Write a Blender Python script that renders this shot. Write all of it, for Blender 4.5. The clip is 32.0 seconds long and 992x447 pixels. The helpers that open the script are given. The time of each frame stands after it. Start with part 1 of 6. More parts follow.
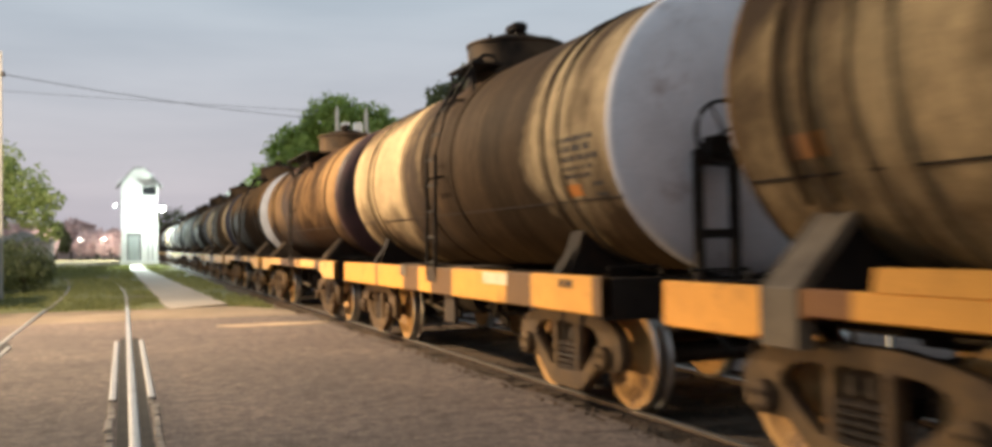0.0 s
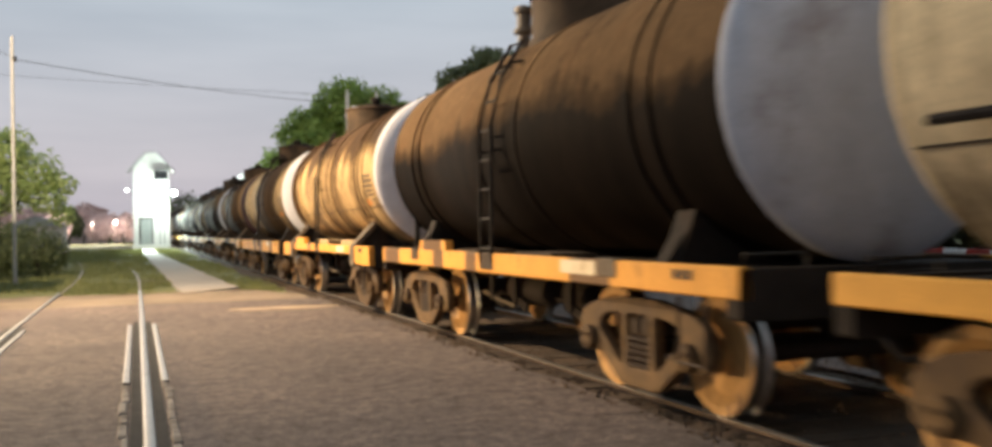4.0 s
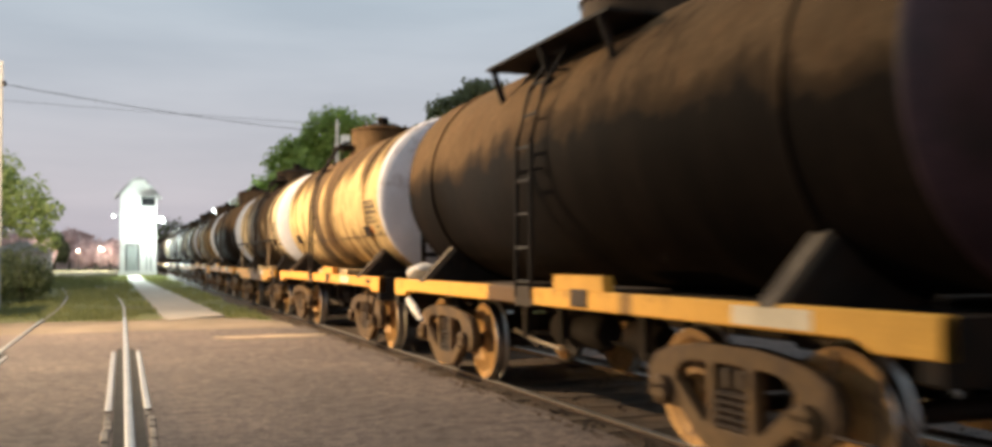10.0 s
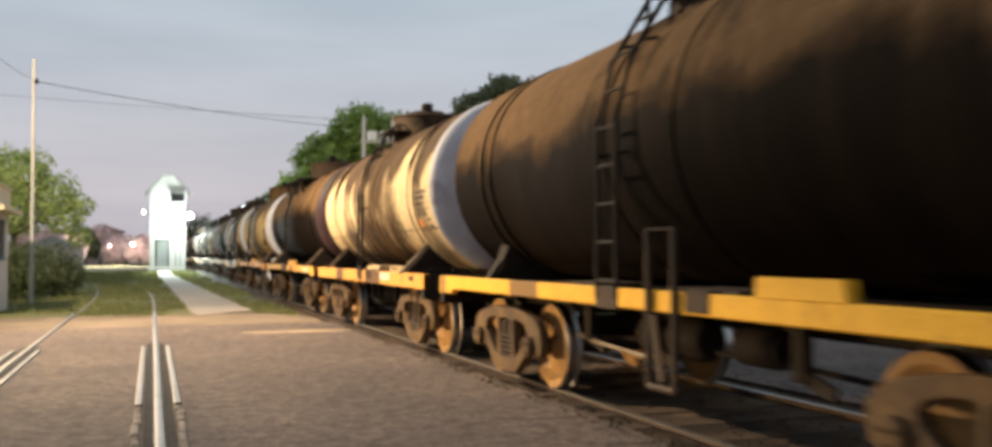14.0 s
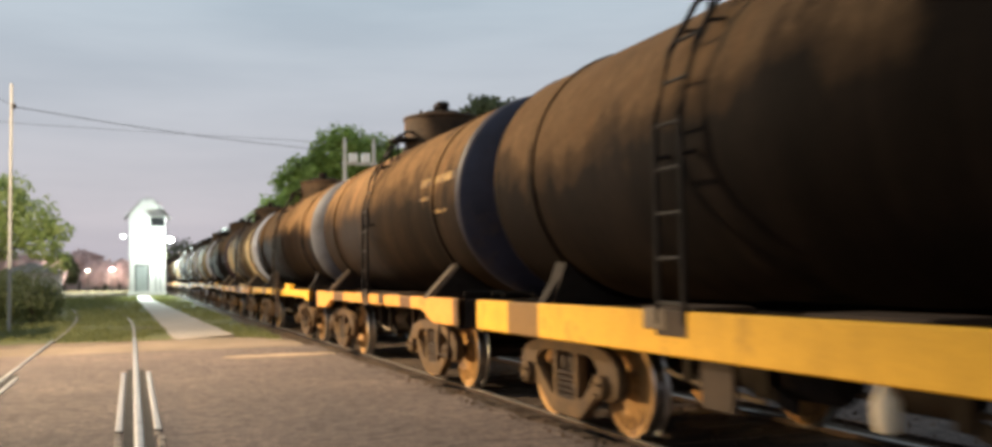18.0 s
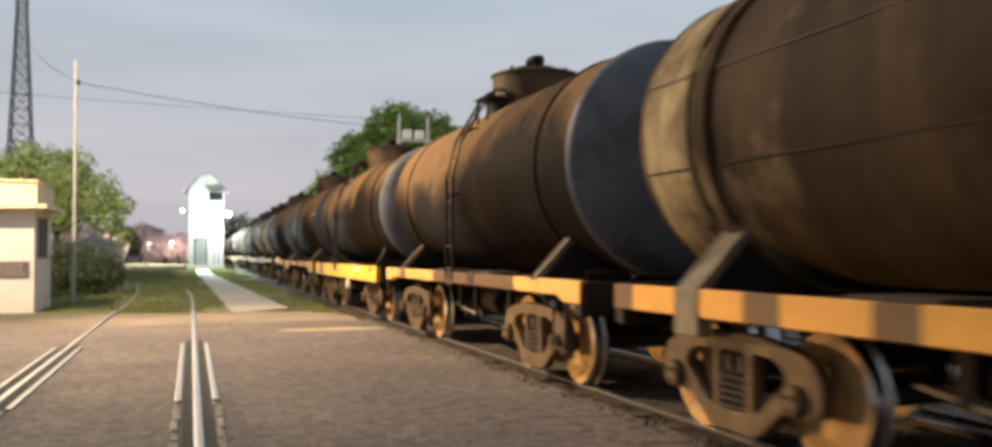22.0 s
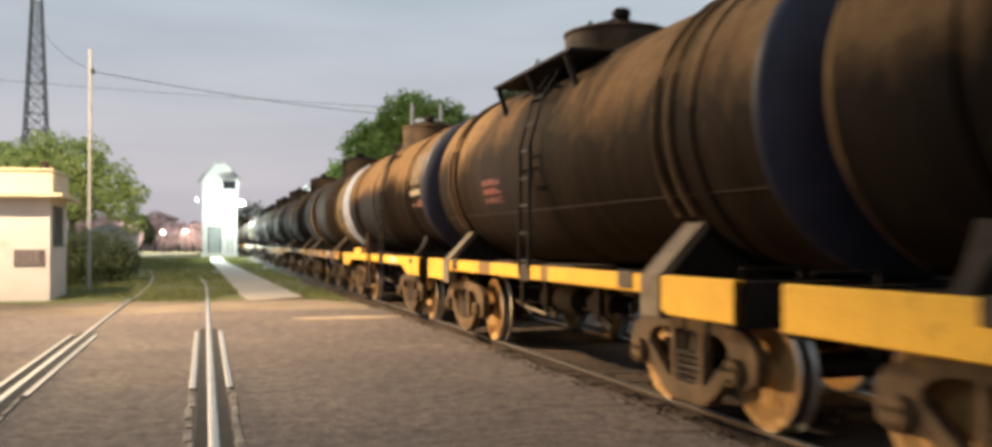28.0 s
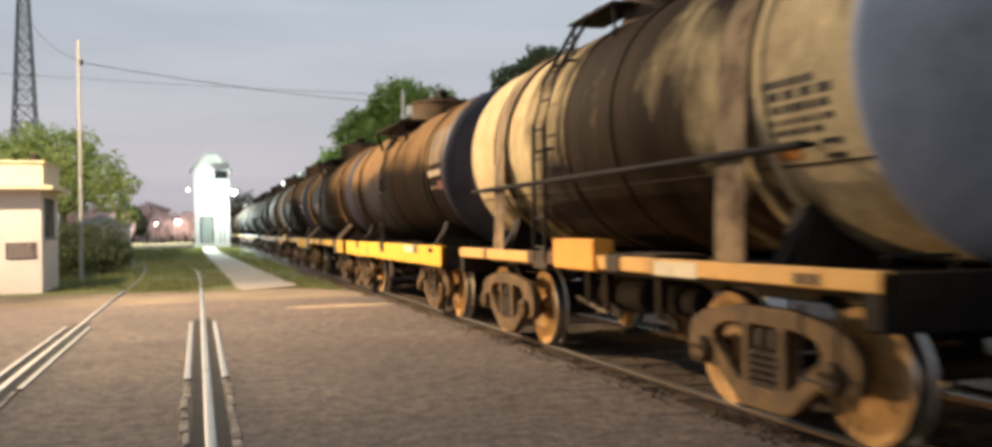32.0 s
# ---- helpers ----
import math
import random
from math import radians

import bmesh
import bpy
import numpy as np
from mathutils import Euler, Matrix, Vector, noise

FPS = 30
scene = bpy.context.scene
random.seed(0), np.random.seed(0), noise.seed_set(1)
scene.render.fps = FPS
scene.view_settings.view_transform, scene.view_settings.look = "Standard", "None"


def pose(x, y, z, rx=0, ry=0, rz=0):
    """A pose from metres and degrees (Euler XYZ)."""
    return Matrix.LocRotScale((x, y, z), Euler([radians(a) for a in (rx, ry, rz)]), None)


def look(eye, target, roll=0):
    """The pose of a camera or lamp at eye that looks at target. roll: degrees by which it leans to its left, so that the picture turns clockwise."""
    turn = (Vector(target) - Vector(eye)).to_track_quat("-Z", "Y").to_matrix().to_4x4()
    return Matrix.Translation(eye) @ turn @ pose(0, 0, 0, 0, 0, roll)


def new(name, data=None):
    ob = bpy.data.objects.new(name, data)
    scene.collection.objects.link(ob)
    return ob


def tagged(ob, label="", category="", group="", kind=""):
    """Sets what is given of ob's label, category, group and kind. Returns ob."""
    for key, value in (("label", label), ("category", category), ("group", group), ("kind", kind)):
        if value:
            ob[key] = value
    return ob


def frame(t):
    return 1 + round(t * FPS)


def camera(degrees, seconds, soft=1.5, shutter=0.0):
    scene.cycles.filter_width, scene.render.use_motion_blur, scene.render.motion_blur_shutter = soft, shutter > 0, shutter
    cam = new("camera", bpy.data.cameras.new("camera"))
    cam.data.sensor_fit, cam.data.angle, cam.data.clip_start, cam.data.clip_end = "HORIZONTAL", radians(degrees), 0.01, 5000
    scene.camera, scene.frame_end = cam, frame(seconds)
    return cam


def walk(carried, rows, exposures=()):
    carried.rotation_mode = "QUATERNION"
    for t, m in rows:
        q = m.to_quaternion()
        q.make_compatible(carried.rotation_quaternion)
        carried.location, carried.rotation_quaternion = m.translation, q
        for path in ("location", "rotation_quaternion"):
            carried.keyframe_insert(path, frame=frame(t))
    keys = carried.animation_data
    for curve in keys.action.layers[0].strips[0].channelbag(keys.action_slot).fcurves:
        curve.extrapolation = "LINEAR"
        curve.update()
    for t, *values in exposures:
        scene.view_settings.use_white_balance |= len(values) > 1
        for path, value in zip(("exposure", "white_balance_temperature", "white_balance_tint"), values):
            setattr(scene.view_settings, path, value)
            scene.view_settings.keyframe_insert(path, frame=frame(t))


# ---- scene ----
cam = camera(54.4, 32.0, soft=3.5, shutter=0.7)
EYE = 1.33
# rows: seconds, yaw, pitch, lean
walk(cam, [(t, pose(0, 0, EYE, 90 + p, r, a)) for t, a, p, r in (
    (0, -21.09, 1.22, 0.83), (0.5, -21.03, 0.87, 1.24), (1, -20.82, 0.33, 2.15), (1.5, -20.08, 0.22, 1.88),
    (2, -19.97, 0.19, 1.68), (2.5, -20.07, 0.20, 1.36), (4.5, -20.48, 0.26, 0.95), (5, -20.47, 0.38, 1.01),
    (5.5, -20.46, 0.63, 0.71), (6, -20.46, 0.77, 0.71), (6.5, -20.51, 0.81, 0.73), (7, -20.74, 0.90, 0.53),
    (7.5, -20.87, 1.00, 0.44), (8, -21.16, 1.36, 0.45), (8.5, -21.24, 1.64, 0.36), (9, -21.21, 1.82, 0.31),
    (9.5, -21.19, 2.00, 0.40), (10, -21.17, 2.05, 0.30), (10.5, -21.05, 2.03, 0.42), (11, -20.32, 1.85, 0.41),
    (11.5, -19.73, 1.89, 0.18), (12, -19.68, 1.84, 0.32), (12.5, -19.68, 1.84, 0.32), (13, -19.67, 1.85, 0.19),
    (13.5, -19.64, 1.85, 0.14), (14, -19.62, 1.82, 0.21), (14.5, -19.59, 1.97, 0.12), (16.5, -19.75, 2.48, -0.20),
    (17, -20.67, 2.74, 0.05), (17.5, -20.95, 3.00, 0.43), (18, -20.66, 3.03, 0.91), (18.5, -19.40, 2.63, 0.98),
    (19, -18.02, 2.32, 0.85), (19.5, -17.66, 2.06, 0.28), (20, -17.66, 1.93, -0.07), (20.5, -17.64, 1.88, -0.18),
    (21, -17.65, 1.78, -0.22), (21.5, -17.61, 1.74, -0.14), (22, -17.55, 1.72, 0.23), (22.5, -17.37, 1.70, 0.51),
    (23, -17.32, 1.76, 0.74), (23.5, -17.32, 1.92, 0.75), (24, -17.28, 2.02, 0.73), (24.5, -17.28, 2.02, 0.79),
    (25, -17.49, 1.99, 0.79), (25.5, -18.14, 2.01, 0.40), (26, -18.39, 1.99, -0.07), (26.5, -18.24, 1.80, -0.12),
    (28.5, -16.59, 0.96, 0.18), (29, -16.99, 0.94, 0.23), (29.5, -17.18, 0.87, 0.32), (30, -17.20, 0.82, 0.79),
    (30.5, -17.18, 0.84, 0.83), (31, -17.19, 0.80, 0.83), (31.5, -17.20, 0.52, 0.94), (32, -17.21, 0.23, 0.97),
)])

# ---- light ----
world = bpy.data.worlds.new("dusk_sky")
scene.world = world
world.use_nodes = True
wn, wl = world.node_tree.nodes, world.node_tree.links
wn.clear()
w_out = wn.new("ShaderNodeOutputWorld")
w_bg = wn.new("ShaderNodeBackground")
w_sky = wn.new("ShaderNodeTexSky")
w_sky.sky_type, w_sky.sun_disc = "NISHITA", False
w_sky.sun_elevation, w_sky.sun_rotation = radians(3.0), radians(200)
w_sky.dust_density = 3.0
w_co = wn.new("ShaderNodeTexCoord")
w_sep = wn.new("ShaderNodeSeparateXYZ")
w_ramp = wn.new("ShaderNodeValToRGB")
w_map = wn.new("ShaderNodeMapping")
w_map.inputs["Scale"].default_value = (1.3, 1.3, 9.0)
w_cloud = wn.new("ShaderNodeTexNoise")
w_cloud.inputs["Scale"].default_value, w_cloud.inputs["Detail"].default_value = 2.6, 6.0
w_cr = wn.new("ShaderNodeValToRGB")
w_mix = wn.new("ShaderNodeMix")
w_mix.data_type = "RGBA"
w_mix2 = wn.new("ShaderNodeMix")
w_mix2.data_type, w_mix2.blend_type = "RGBA", "MULTIPLY"
w_ramp.color_ramp.elements[0].position, w_ramp.color_ramp.elements[0].color = 0.0, (0.50, 0.455, 0.50, 1)
w_ramp.color_ramp.elements[1].position, w_ramp.color_ramp.elements[1].color = 0.30, (0.41, 0.49, 0.56, 1)
w_e = w_ramp.color_ramp.elements.new(0.10)
w_e.color = (0.49, 0.482, 0.53, 1)
w_cr.color_ramp.elements[0].position, w_cr.color_ramp.elements[0].color = 0.35, (0.93, 0.94, 0.95, 1)
w_cr.color_ramp.elements[1].position, w_cr.color_ramp.elements[1].color = 0.7, (1.09, 1.08, 1.07, 1)
w_scale = wn.new("ShaderNodeMix")
w_scale.data_type, w_scale.blend_type = "RGBA", "MULTIPLY"
w_scale.inputs["Factor"].default_value = 1.0
w_scale.inputs["B"].default_value = (0.12, 0.12, 0.12, 1)
wl.new(w_sky.outputs["Color"], w_scale.inputs["A"])
wl.new(w_co.outputs["Generated"], w_sep.inputs[0])
wl.new(w_sep.outputs["Z"], w_ramp.inputs["Fac"])
wl.new(w_co.outputs["Generated"], w_map.inputs["Vector"])
wl.new(w_map.outputs[0], w_cloud.inputs["Vector"])
wl.new(w_cloud.outputs["Fac"], w_cr.inputs["Fac"])
w_mix.inputs["Factor"].default_value = 0.9
wl.new(w_scale.outputs["Result"], w_mix.inputs["A"])
wl.new(w_ramp.outputs["Color"], w_mix.inputs["B"])
w_mix2.inputs["Factor"].default_value = 1.0
wl.new(w_mix.outputs["Result"], w_mix2.inputs["A"])
wl.new(w_cr.outputs["Color"], w_mix2.inputs["B"])
wl.new(w_mix2.outputs["Result"], w_bg.inputs["Color"])
w_bg.inputs["Strength"].default_value = 1.21
wl.new(w_bg.outputs[0], w_out.inputs[0])


def lamp(name, kind, place, target, power, colour, size=0.3, cone=None, flat=1.0, soft=0.6):
    data = bpy.data.lights.new(name, kind)
    data.energy, data.color = power, colour
    if kind == "AREA":
        data.shape, data.size = "DISK", size
    else:
        data.shadow_soft_size = size
    if cone:
        data.spot_size, data.spot_blend = radians(cone), soft
    ob = new(name, data)
    ob.matrix_basis = look(place, target) @ Matrix.Diagonal((1, flat, 1, 1))
    return ob


# sodium street lamp over the edge of the road, and the cold floodlights of the signal tower
LAMP = Vector((-6.5, 20.5, 9.6))
lamp("sodium_light", "SPOT", LAMP, (3.5, 16.8, 1.5), 27500, (1.0, 0.76, 0.49), 0.25, 100, soft=1.0)
lamp("sodium_light", "SPOT", LAMP, (-5.0, 34.0, 2.5), 15000, (1.0, 0.78, 0.52), 0.25, 120, soft=1.0)
# low beams of an unseen added car at the crossing, pointed at the train
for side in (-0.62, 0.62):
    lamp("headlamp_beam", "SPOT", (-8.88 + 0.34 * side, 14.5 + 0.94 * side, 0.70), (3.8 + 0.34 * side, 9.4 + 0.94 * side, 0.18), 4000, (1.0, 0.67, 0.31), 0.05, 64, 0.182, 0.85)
lamp("flood_east", "POINT", (3.3, 92.9, 5.0), (6, 80, 0), 1300, (0.86, 1.0, 0.92), 0.2)
lamp("flood_front", "POINT", (1.9, 92.9, 4.1), (2, 80, 0), 320, (0.9, 1.0, 0.95), 0.2)
lamp("flood_west", "SPOT", (-0.72, 93.2, 5.3), (4.6, 79, 1.0), 66000, (0.86, 1.0, 0.90), 0.2, 46)
# lamps far across the yard
for x, y, z in ((-2.6, 142, 2.9), (-5.2, 141, 2.7), (-9.5, 141, 2.7)):
    lamp("yard_light", "POINT", (x, y - 7, z), (x, y + 5, z), 5500, (1.0, 0.86, 0.76), 0.12)
scene.view_settings.exposure = 0.0

# ---- materials ----
def shader(name):
    m = bpy.data.materials.new(name)
    m.use_nodes = True
    n, l = m.node_tree.nodes, m.node_tree.links
    return m, n, l, n["Principled BSDF"]


def coords(n, l, stretch=(1, 1, 1), kind="Object"):
    co, info = n.new("ShaderNodeTexCoord"), n.new("ShaderNodeObjectInfo")
    mul = n.new("ShaderNodeMath")
    mul.operation = "MULTIPLY"
    mul.inputs[1].default_value = 37.0
    l.new(info.outputs["Random"], mul.inputs[0])
    add = n.new("ShaderNodeVectorMath")
    add.operation = "ADD"
    l.new(co.outputs[kind], add.inputs[0])
    l.new(mul.outputs[0], add.inputs[1])
    mp = n.new("ShaderNodeMapping")
    mp.inputs["Scale"].default_value = stretch
    l.new(add.outputs[0], mp.inputs["Vector"])
    return mp.outputs[0]


def noise_tex(n, l, vec, scale, detail=5.0, rough=0.6):
    t = n.new("ShaderNodeTexNoise")
    t.inputs["Scale"].default_value, t.inputs["Detail"].default_value = scale, detail
    t.inputs["Roughness"].default_value = rough
    l.new(vec, t.inputs["Vector"])
    return t.outputs["Fac"]


def ramp(n, l, fac, stops):
    r = n.new("ShaderNodeValToRGB")
    while len(r.color_ramp.elements) < len(stops):
        r.color_ramp.elements.new(0.5)
    for e, (p, c) in zip(r.color_ramp.elements, stops):
        e.position = p
        e.color = (c, c, c, 1) if isinstance(c, (int, float)) else (*c, 1)
    l.new(fac, r.inputs["Fac"])
    return r.outputs["Color"]


def blend(n, l, fac, a, b, kind="MIX"):
    m = n.new("ShaderNodeMix")
    m.data_type, m.blend_type = "RGBA", kind
    for sock, v in (("Factor", fac), ("A", a), ("B", b)):
        if isinstance(v, (int, float)):
            m.inputs[sock].default_value = v
        elif isinstance(v, tuple):
            m.inputs[sock].default_value = (*v, 1)
        else:
            l.new(v, m.inputs[sock])
    return m.outputs["Result"]


def math_node(n, l, op, a, b=0.0, clamp=False):
    m = n.new("ShaderNodeMath")
    m.operation, m.use_clamp = op, clamp
    for k, v in ((0, a), (1, b)):
        if isinstance(v, (int, float)):
            m.inputs[k].default_value = v
        else:
            l.new(v, m.inputs[k])
    return m.outputs[0]


def relief(n, l, b, height, strength, distance):
    bump = n.new("ShaderNodeBump")
    bump.inputs["Strength"].default_value, bump.inputs["Distance"].default_value = strength, distance
    l.new(height, bump.inputs["Height"])
    l.new(bump.outputs[0], b.inputs["Normal"])


def plain(name, base, rough=0.7, metal=0.0, var=0.25, scale=3.0, grain=60.0, bump=0.25, depth=0.004,
          spec=0.25, stain=None, cut=(0.5, 0.66), stain_scale=1.6, stretch=(1, 1, 1), kind="Object", emit=0.0):
    """A surface with variation at two scales and stains of a second colour."""
    m, n, l, b = shader(name)
    v = coords(n, l, stretch, kind)
    big, fine = noise_tex(n, l, v, scale), noise_tex(n, l, v, grain, 3.0)
    lo, hi = tuple(c * (1 - var) for c in base), tuple(min(1, c * (1 + var)) for c in base)
    col = ramp(n, l, big, [(0.3, lo), (0.7, hi)])
    col = blend(n, l, 0.35, col, ramp(n, l, fine, [(0.3, 0.55), (0.7, 1.0)]), "MULTIPLY")
    if stain:
        mask = ramp(n, l, noise_tex(n, l, v, stain_scale, 8.0, 0.65), [(cut[0], 0.0), (cut[1], 1.0)])
        col = blend(n, l, mask, col, stain)
    l.new(col, b.inputs["Base Color"])
    l.new(ramp(n, l, fine, [(0.2, max(0.03, rough - 0.12)), (0.8, min(1, rough + 0.12))]), b.inputs["Roughness"])
    b.inputs["Metallic"].default_value = metal
    b.inputs["Specular IOR Level"].default_value = 0.5 if metal > 0.3 else spec
    if emit:
        b.inputs["Emission Color"].default_value = (*base, 1)
        b.inputs["Emission Strength"].default_value = emit
    relief(n, l, b, fine, bump, depth)
    return m


def tank_paint(name, paint, grime, bias=0.0, spill=0.5, rust=0.3, lean=0.0, rough=0.82, top=0.3, belly=0.3, reach=2.4, gloss=0.06, crown_at=(0.35, 1.15), streak=1.0, belly_at=(-0.15, -0.95), ends=0.0):
    """Old tank paint: oil that ran down from the dome in streaks, a soiled crown, a belly that turns darker downward,
    and patches of rust.
    """
    m, n, l, b = shader(name)
    co = n.new("ShaderNodeTexCoord")
    sep = n.new("ShaderNodeSeparateXYZ")
    l.new(co.outputs["Object"], sep.inputs[0])
    run = noise_tex(n, l, coords(n, l, (0.20, 0.85, 0.13)), 1.5, 4.0, 0.5)
    fine_run = noise_tex(n, l, coords(n, l, (0.4, 4.0, 0.16)), 1.5, 3.0, 0.5)
    v = coords(n, l)
    big, fine = noise_tex(n, l, v, 1.1, 6.0, 0.65), noise_tex(n, l, v, 45.0, 4.0)
    along = math_node(n, l, "ABSOLUTE", math_node(n, l, "ADD", sep.outputs["Y"], lean))
    near = math_node(n, l, "SUBTRACT", 1.0, math_node(n, l, "DIVIDE", along, reach), True)
    f = math_node(n, l, "ADD", math_node(n, l, "MULTIPLY", run, 1.15 * streak), math_node(n, l, "MULTIPLY", big, 0.95))
    f = math_node(n, l, "ADD", f, math_node(n, l, "MULTIPLY", fine_run, 0.22))
    f = math_node(n, l, "ADD", f, bias - 0.655 + 0.575 * (1 - streak))
    f = math_node(n, l, "ADD", f, math_node(n, l, "MULTIPLY", near, spill * 0.45))
    if ends:
        # less oil has reached the ends
        far = n.new("ShaderNodeMapRange")
        far.interpolation_type = "SMOOTHSTEP"
        far.inputs["From Min"].default_value, far.inputs["From Max"].default_value = 2.2, 3.3
        l.new(math_node(n, l, "ADD", math_node(n, l, "ABSOLUTE", sep.outputs["Y"]), math_node(n, l, "MULTIPLY", fine_run, 0.4)), far.inputs["Value"])
        f = math_node(n, l, "SUBTRACT", f, math_node(n, l, "MULTIPLY", far.outputs[0], ends))
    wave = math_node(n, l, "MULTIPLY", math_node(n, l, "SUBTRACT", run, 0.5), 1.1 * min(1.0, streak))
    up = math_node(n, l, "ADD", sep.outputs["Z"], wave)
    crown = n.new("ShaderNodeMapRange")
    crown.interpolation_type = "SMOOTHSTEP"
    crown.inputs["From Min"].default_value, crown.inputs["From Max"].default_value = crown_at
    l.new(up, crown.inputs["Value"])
    # takes the barrel to the darker colour from belly_at downward
    belly_mask = n.new("ShaderNodeMapRange")
    belly_mask.interpolation_type = "SMOOTHSTEP"
    belly_mask.inputs["From Min"].default_value, belly_mask.inputs["From Max"].default_value = belly_at
    l.new(up, belly_mask.inputs["Value"])
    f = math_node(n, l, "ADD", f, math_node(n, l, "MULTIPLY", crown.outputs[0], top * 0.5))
    f = math_node(n, l, "ADD", f, math_node(n, l, "MULTIPLY", belly_mask.outputs[0], belly))
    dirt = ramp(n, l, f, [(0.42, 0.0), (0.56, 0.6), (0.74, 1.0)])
    lo, hi = tuple(c * 0.8 for c in paint), tuple(c * 1.15 for c in paint)
    col = ramp(n, l, big, [(0.3, lo), (0.7, hi)])
    rusty = ramp(n, l, noise_tex(n, l, coords(n, l, (1, 1.6, 0.7)), 1.9, 8.0, 0.7), [(0.52, 0.0), (0.70, rust)])
    col = blend(n, l, rusty, col, (0.20, 0.085, 0.03))
    soot = noise_tex(n, l, coords(n, l, (0.3, 1.8, 0.3)), 1.3, 5.0, 0.6)
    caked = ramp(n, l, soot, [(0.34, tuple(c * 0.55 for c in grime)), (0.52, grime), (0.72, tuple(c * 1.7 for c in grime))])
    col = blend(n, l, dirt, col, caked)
    col = blend(n, l, 0.4, col, ramp(n, l, fine, [(0.3, 0.45), (0.7, 1.0)]), "MULTIPLY")
    mottle = noise_tex(n, l, coords(n, l, (1, 1, 0.7)), 9.0, 6.0, 0.7)
    col = blend(n, l, 0.4, col, ramp(n, l, mottle, [(0.3, 0.5), (0.52, 1.0), (0.72, 1.7)]), "MULTIPLY")
    l.new(col, b.inputs["Base Color"])
    b.inputs["Specular IOR Level"].default_value = gloss
    l.new(ramp(n, l, f, [(0.4, rough + 0.12), (0.75, rough - 0.1)]), b.inputs["Roughness"])
    relief(n, l, b, blend(n, l, 0.5, fine, big), 0.35, 0.008)
    return m


GRIME = (0.036, 0.019, 0.010)
TANKS = {
    "cream": tank_paint("cream_tank_paint", (0.54, 0.395, 0.225), (0.060, 0.036, 0.018), 0.0, 2.0, 0.35, 0.9, reach=2.6, top=0.7, ends=0.10),
    "streaked": tank_paint("streaked_cream_tank_paint", (0.76, 0.60, 0.37), (0.066, 0.040, 0.020), -0.10, 1.9, 0.25, -0.1, top=0.6, crown_at=(0.2, 1.0), streak=1.35, belly=0.4, reach=2.5, ends=0.3),
    "ochre": tank_paint("ochre_tank_paint", (0.66, 0.46, 0.21), (0.10, 0.058, 0.026), -0.08, 0.45, 0.3, top=0.9, belly=0.10, crown_at=(0.1, 0.85), lean=0.4),
    "tan": tank_paint("tan_tank_paint", (0.29, 0.175, 0.08), GRIME, 0.0, 0.35, 0.5),
    "sandy": tank_paint("sandy_tank_paint", (0.58, 0.39, 0.19), (0.075, 0.043, 0.021), -0.05, 0.55, 0.4, top=0.95, belly=0.06, crown_at=(0.15, 0.8), streak=0.7),
    # smoothly darker towards the bottom; lean shifts the darkest stretch rearward
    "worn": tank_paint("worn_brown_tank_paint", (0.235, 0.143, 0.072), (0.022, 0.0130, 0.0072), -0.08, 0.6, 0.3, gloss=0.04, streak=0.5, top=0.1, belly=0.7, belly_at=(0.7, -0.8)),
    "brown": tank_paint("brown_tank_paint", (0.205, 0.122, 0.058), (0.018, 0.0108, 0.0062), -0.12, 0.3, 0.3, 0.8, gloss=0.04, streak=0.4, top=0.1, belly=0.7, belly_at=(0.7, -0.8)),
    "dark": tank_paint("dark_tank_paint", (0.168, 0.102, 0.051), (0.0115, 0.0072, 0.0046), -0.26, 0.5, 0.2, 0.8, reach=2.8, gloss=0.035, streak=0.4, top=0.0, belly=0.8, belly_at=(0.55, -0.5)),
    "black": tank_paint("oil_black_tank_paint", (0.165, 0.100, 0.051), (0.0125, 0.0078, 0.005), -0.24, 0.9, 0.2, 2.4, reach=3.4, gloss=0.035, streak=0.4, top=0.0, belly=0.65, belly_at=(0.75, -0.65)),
    "pale": tank_paint("pale_cream_tank_paint", (0.70, 0.54, 0.31), (0.080, 0.050, 0.027), -0.03, 0.7, 0.25, 0.3, top=1.3, belly=0.2, crown_at=(0.05, 0.75), ends=0.18),
    "patched": tank_paint("patched_brown_tank_paint", (0.56, 0.41, 0.22), (0.062, 0.036, 0.0175), 0.0, 1.4, 0.3, -0.2, belly=0.1, reach=3.3, streak=0.8),
    "oiled": tank_paint("oil_run_tank_paint", (0.64, 0.485, 0.27), (0.030, 0.0175, 0.0088), -0.09, 1.5, 0.3, 0.4, reach=2.1, crown_at=(0.2, 0.95), streak=1.4, belly=0.35, ends=0.25),
    "grey": tank_paint("grey_tank_paint", (0.30, 0.32, 0.29), (0.05, 0.04, 0.035), -0.04, 0.3, 0.2),
}
HEADS = {
    "white": plain("white_head_paint", (0.66, 0.64, 0.66), 0.6, stain=(0.30, 0.22, 0.20), cut=(0.56, 0.74), stain_scale=2.2, var=0.1),
    "pale": plain("pale_grey_head_paint", (0.44, 0.45, 0.50), 0.6, stain=(0.22, 0.19, 0.19), cut=(0.55, 0.75), var=0.14),
    "slate": plain("slate_head_paint", (0.085, 0.089, 0.105), 0.6, stain=(0.035, 0.03, 0.03), cut=(0.5, 0.7), var=0.2),
    "navy": plain("navy_head_paint", (0.026, 0.026, 0.042), 0.55, stain=(0.06, 0.04, 0.03), cut=(0.6, 0.75), var=0.3),
    "maroon": plain("maroon_head_paint", (0.055, 0.028, 0.032), 0.55, stain=(0.03, 0.02, 0.02), var=0.3),
}


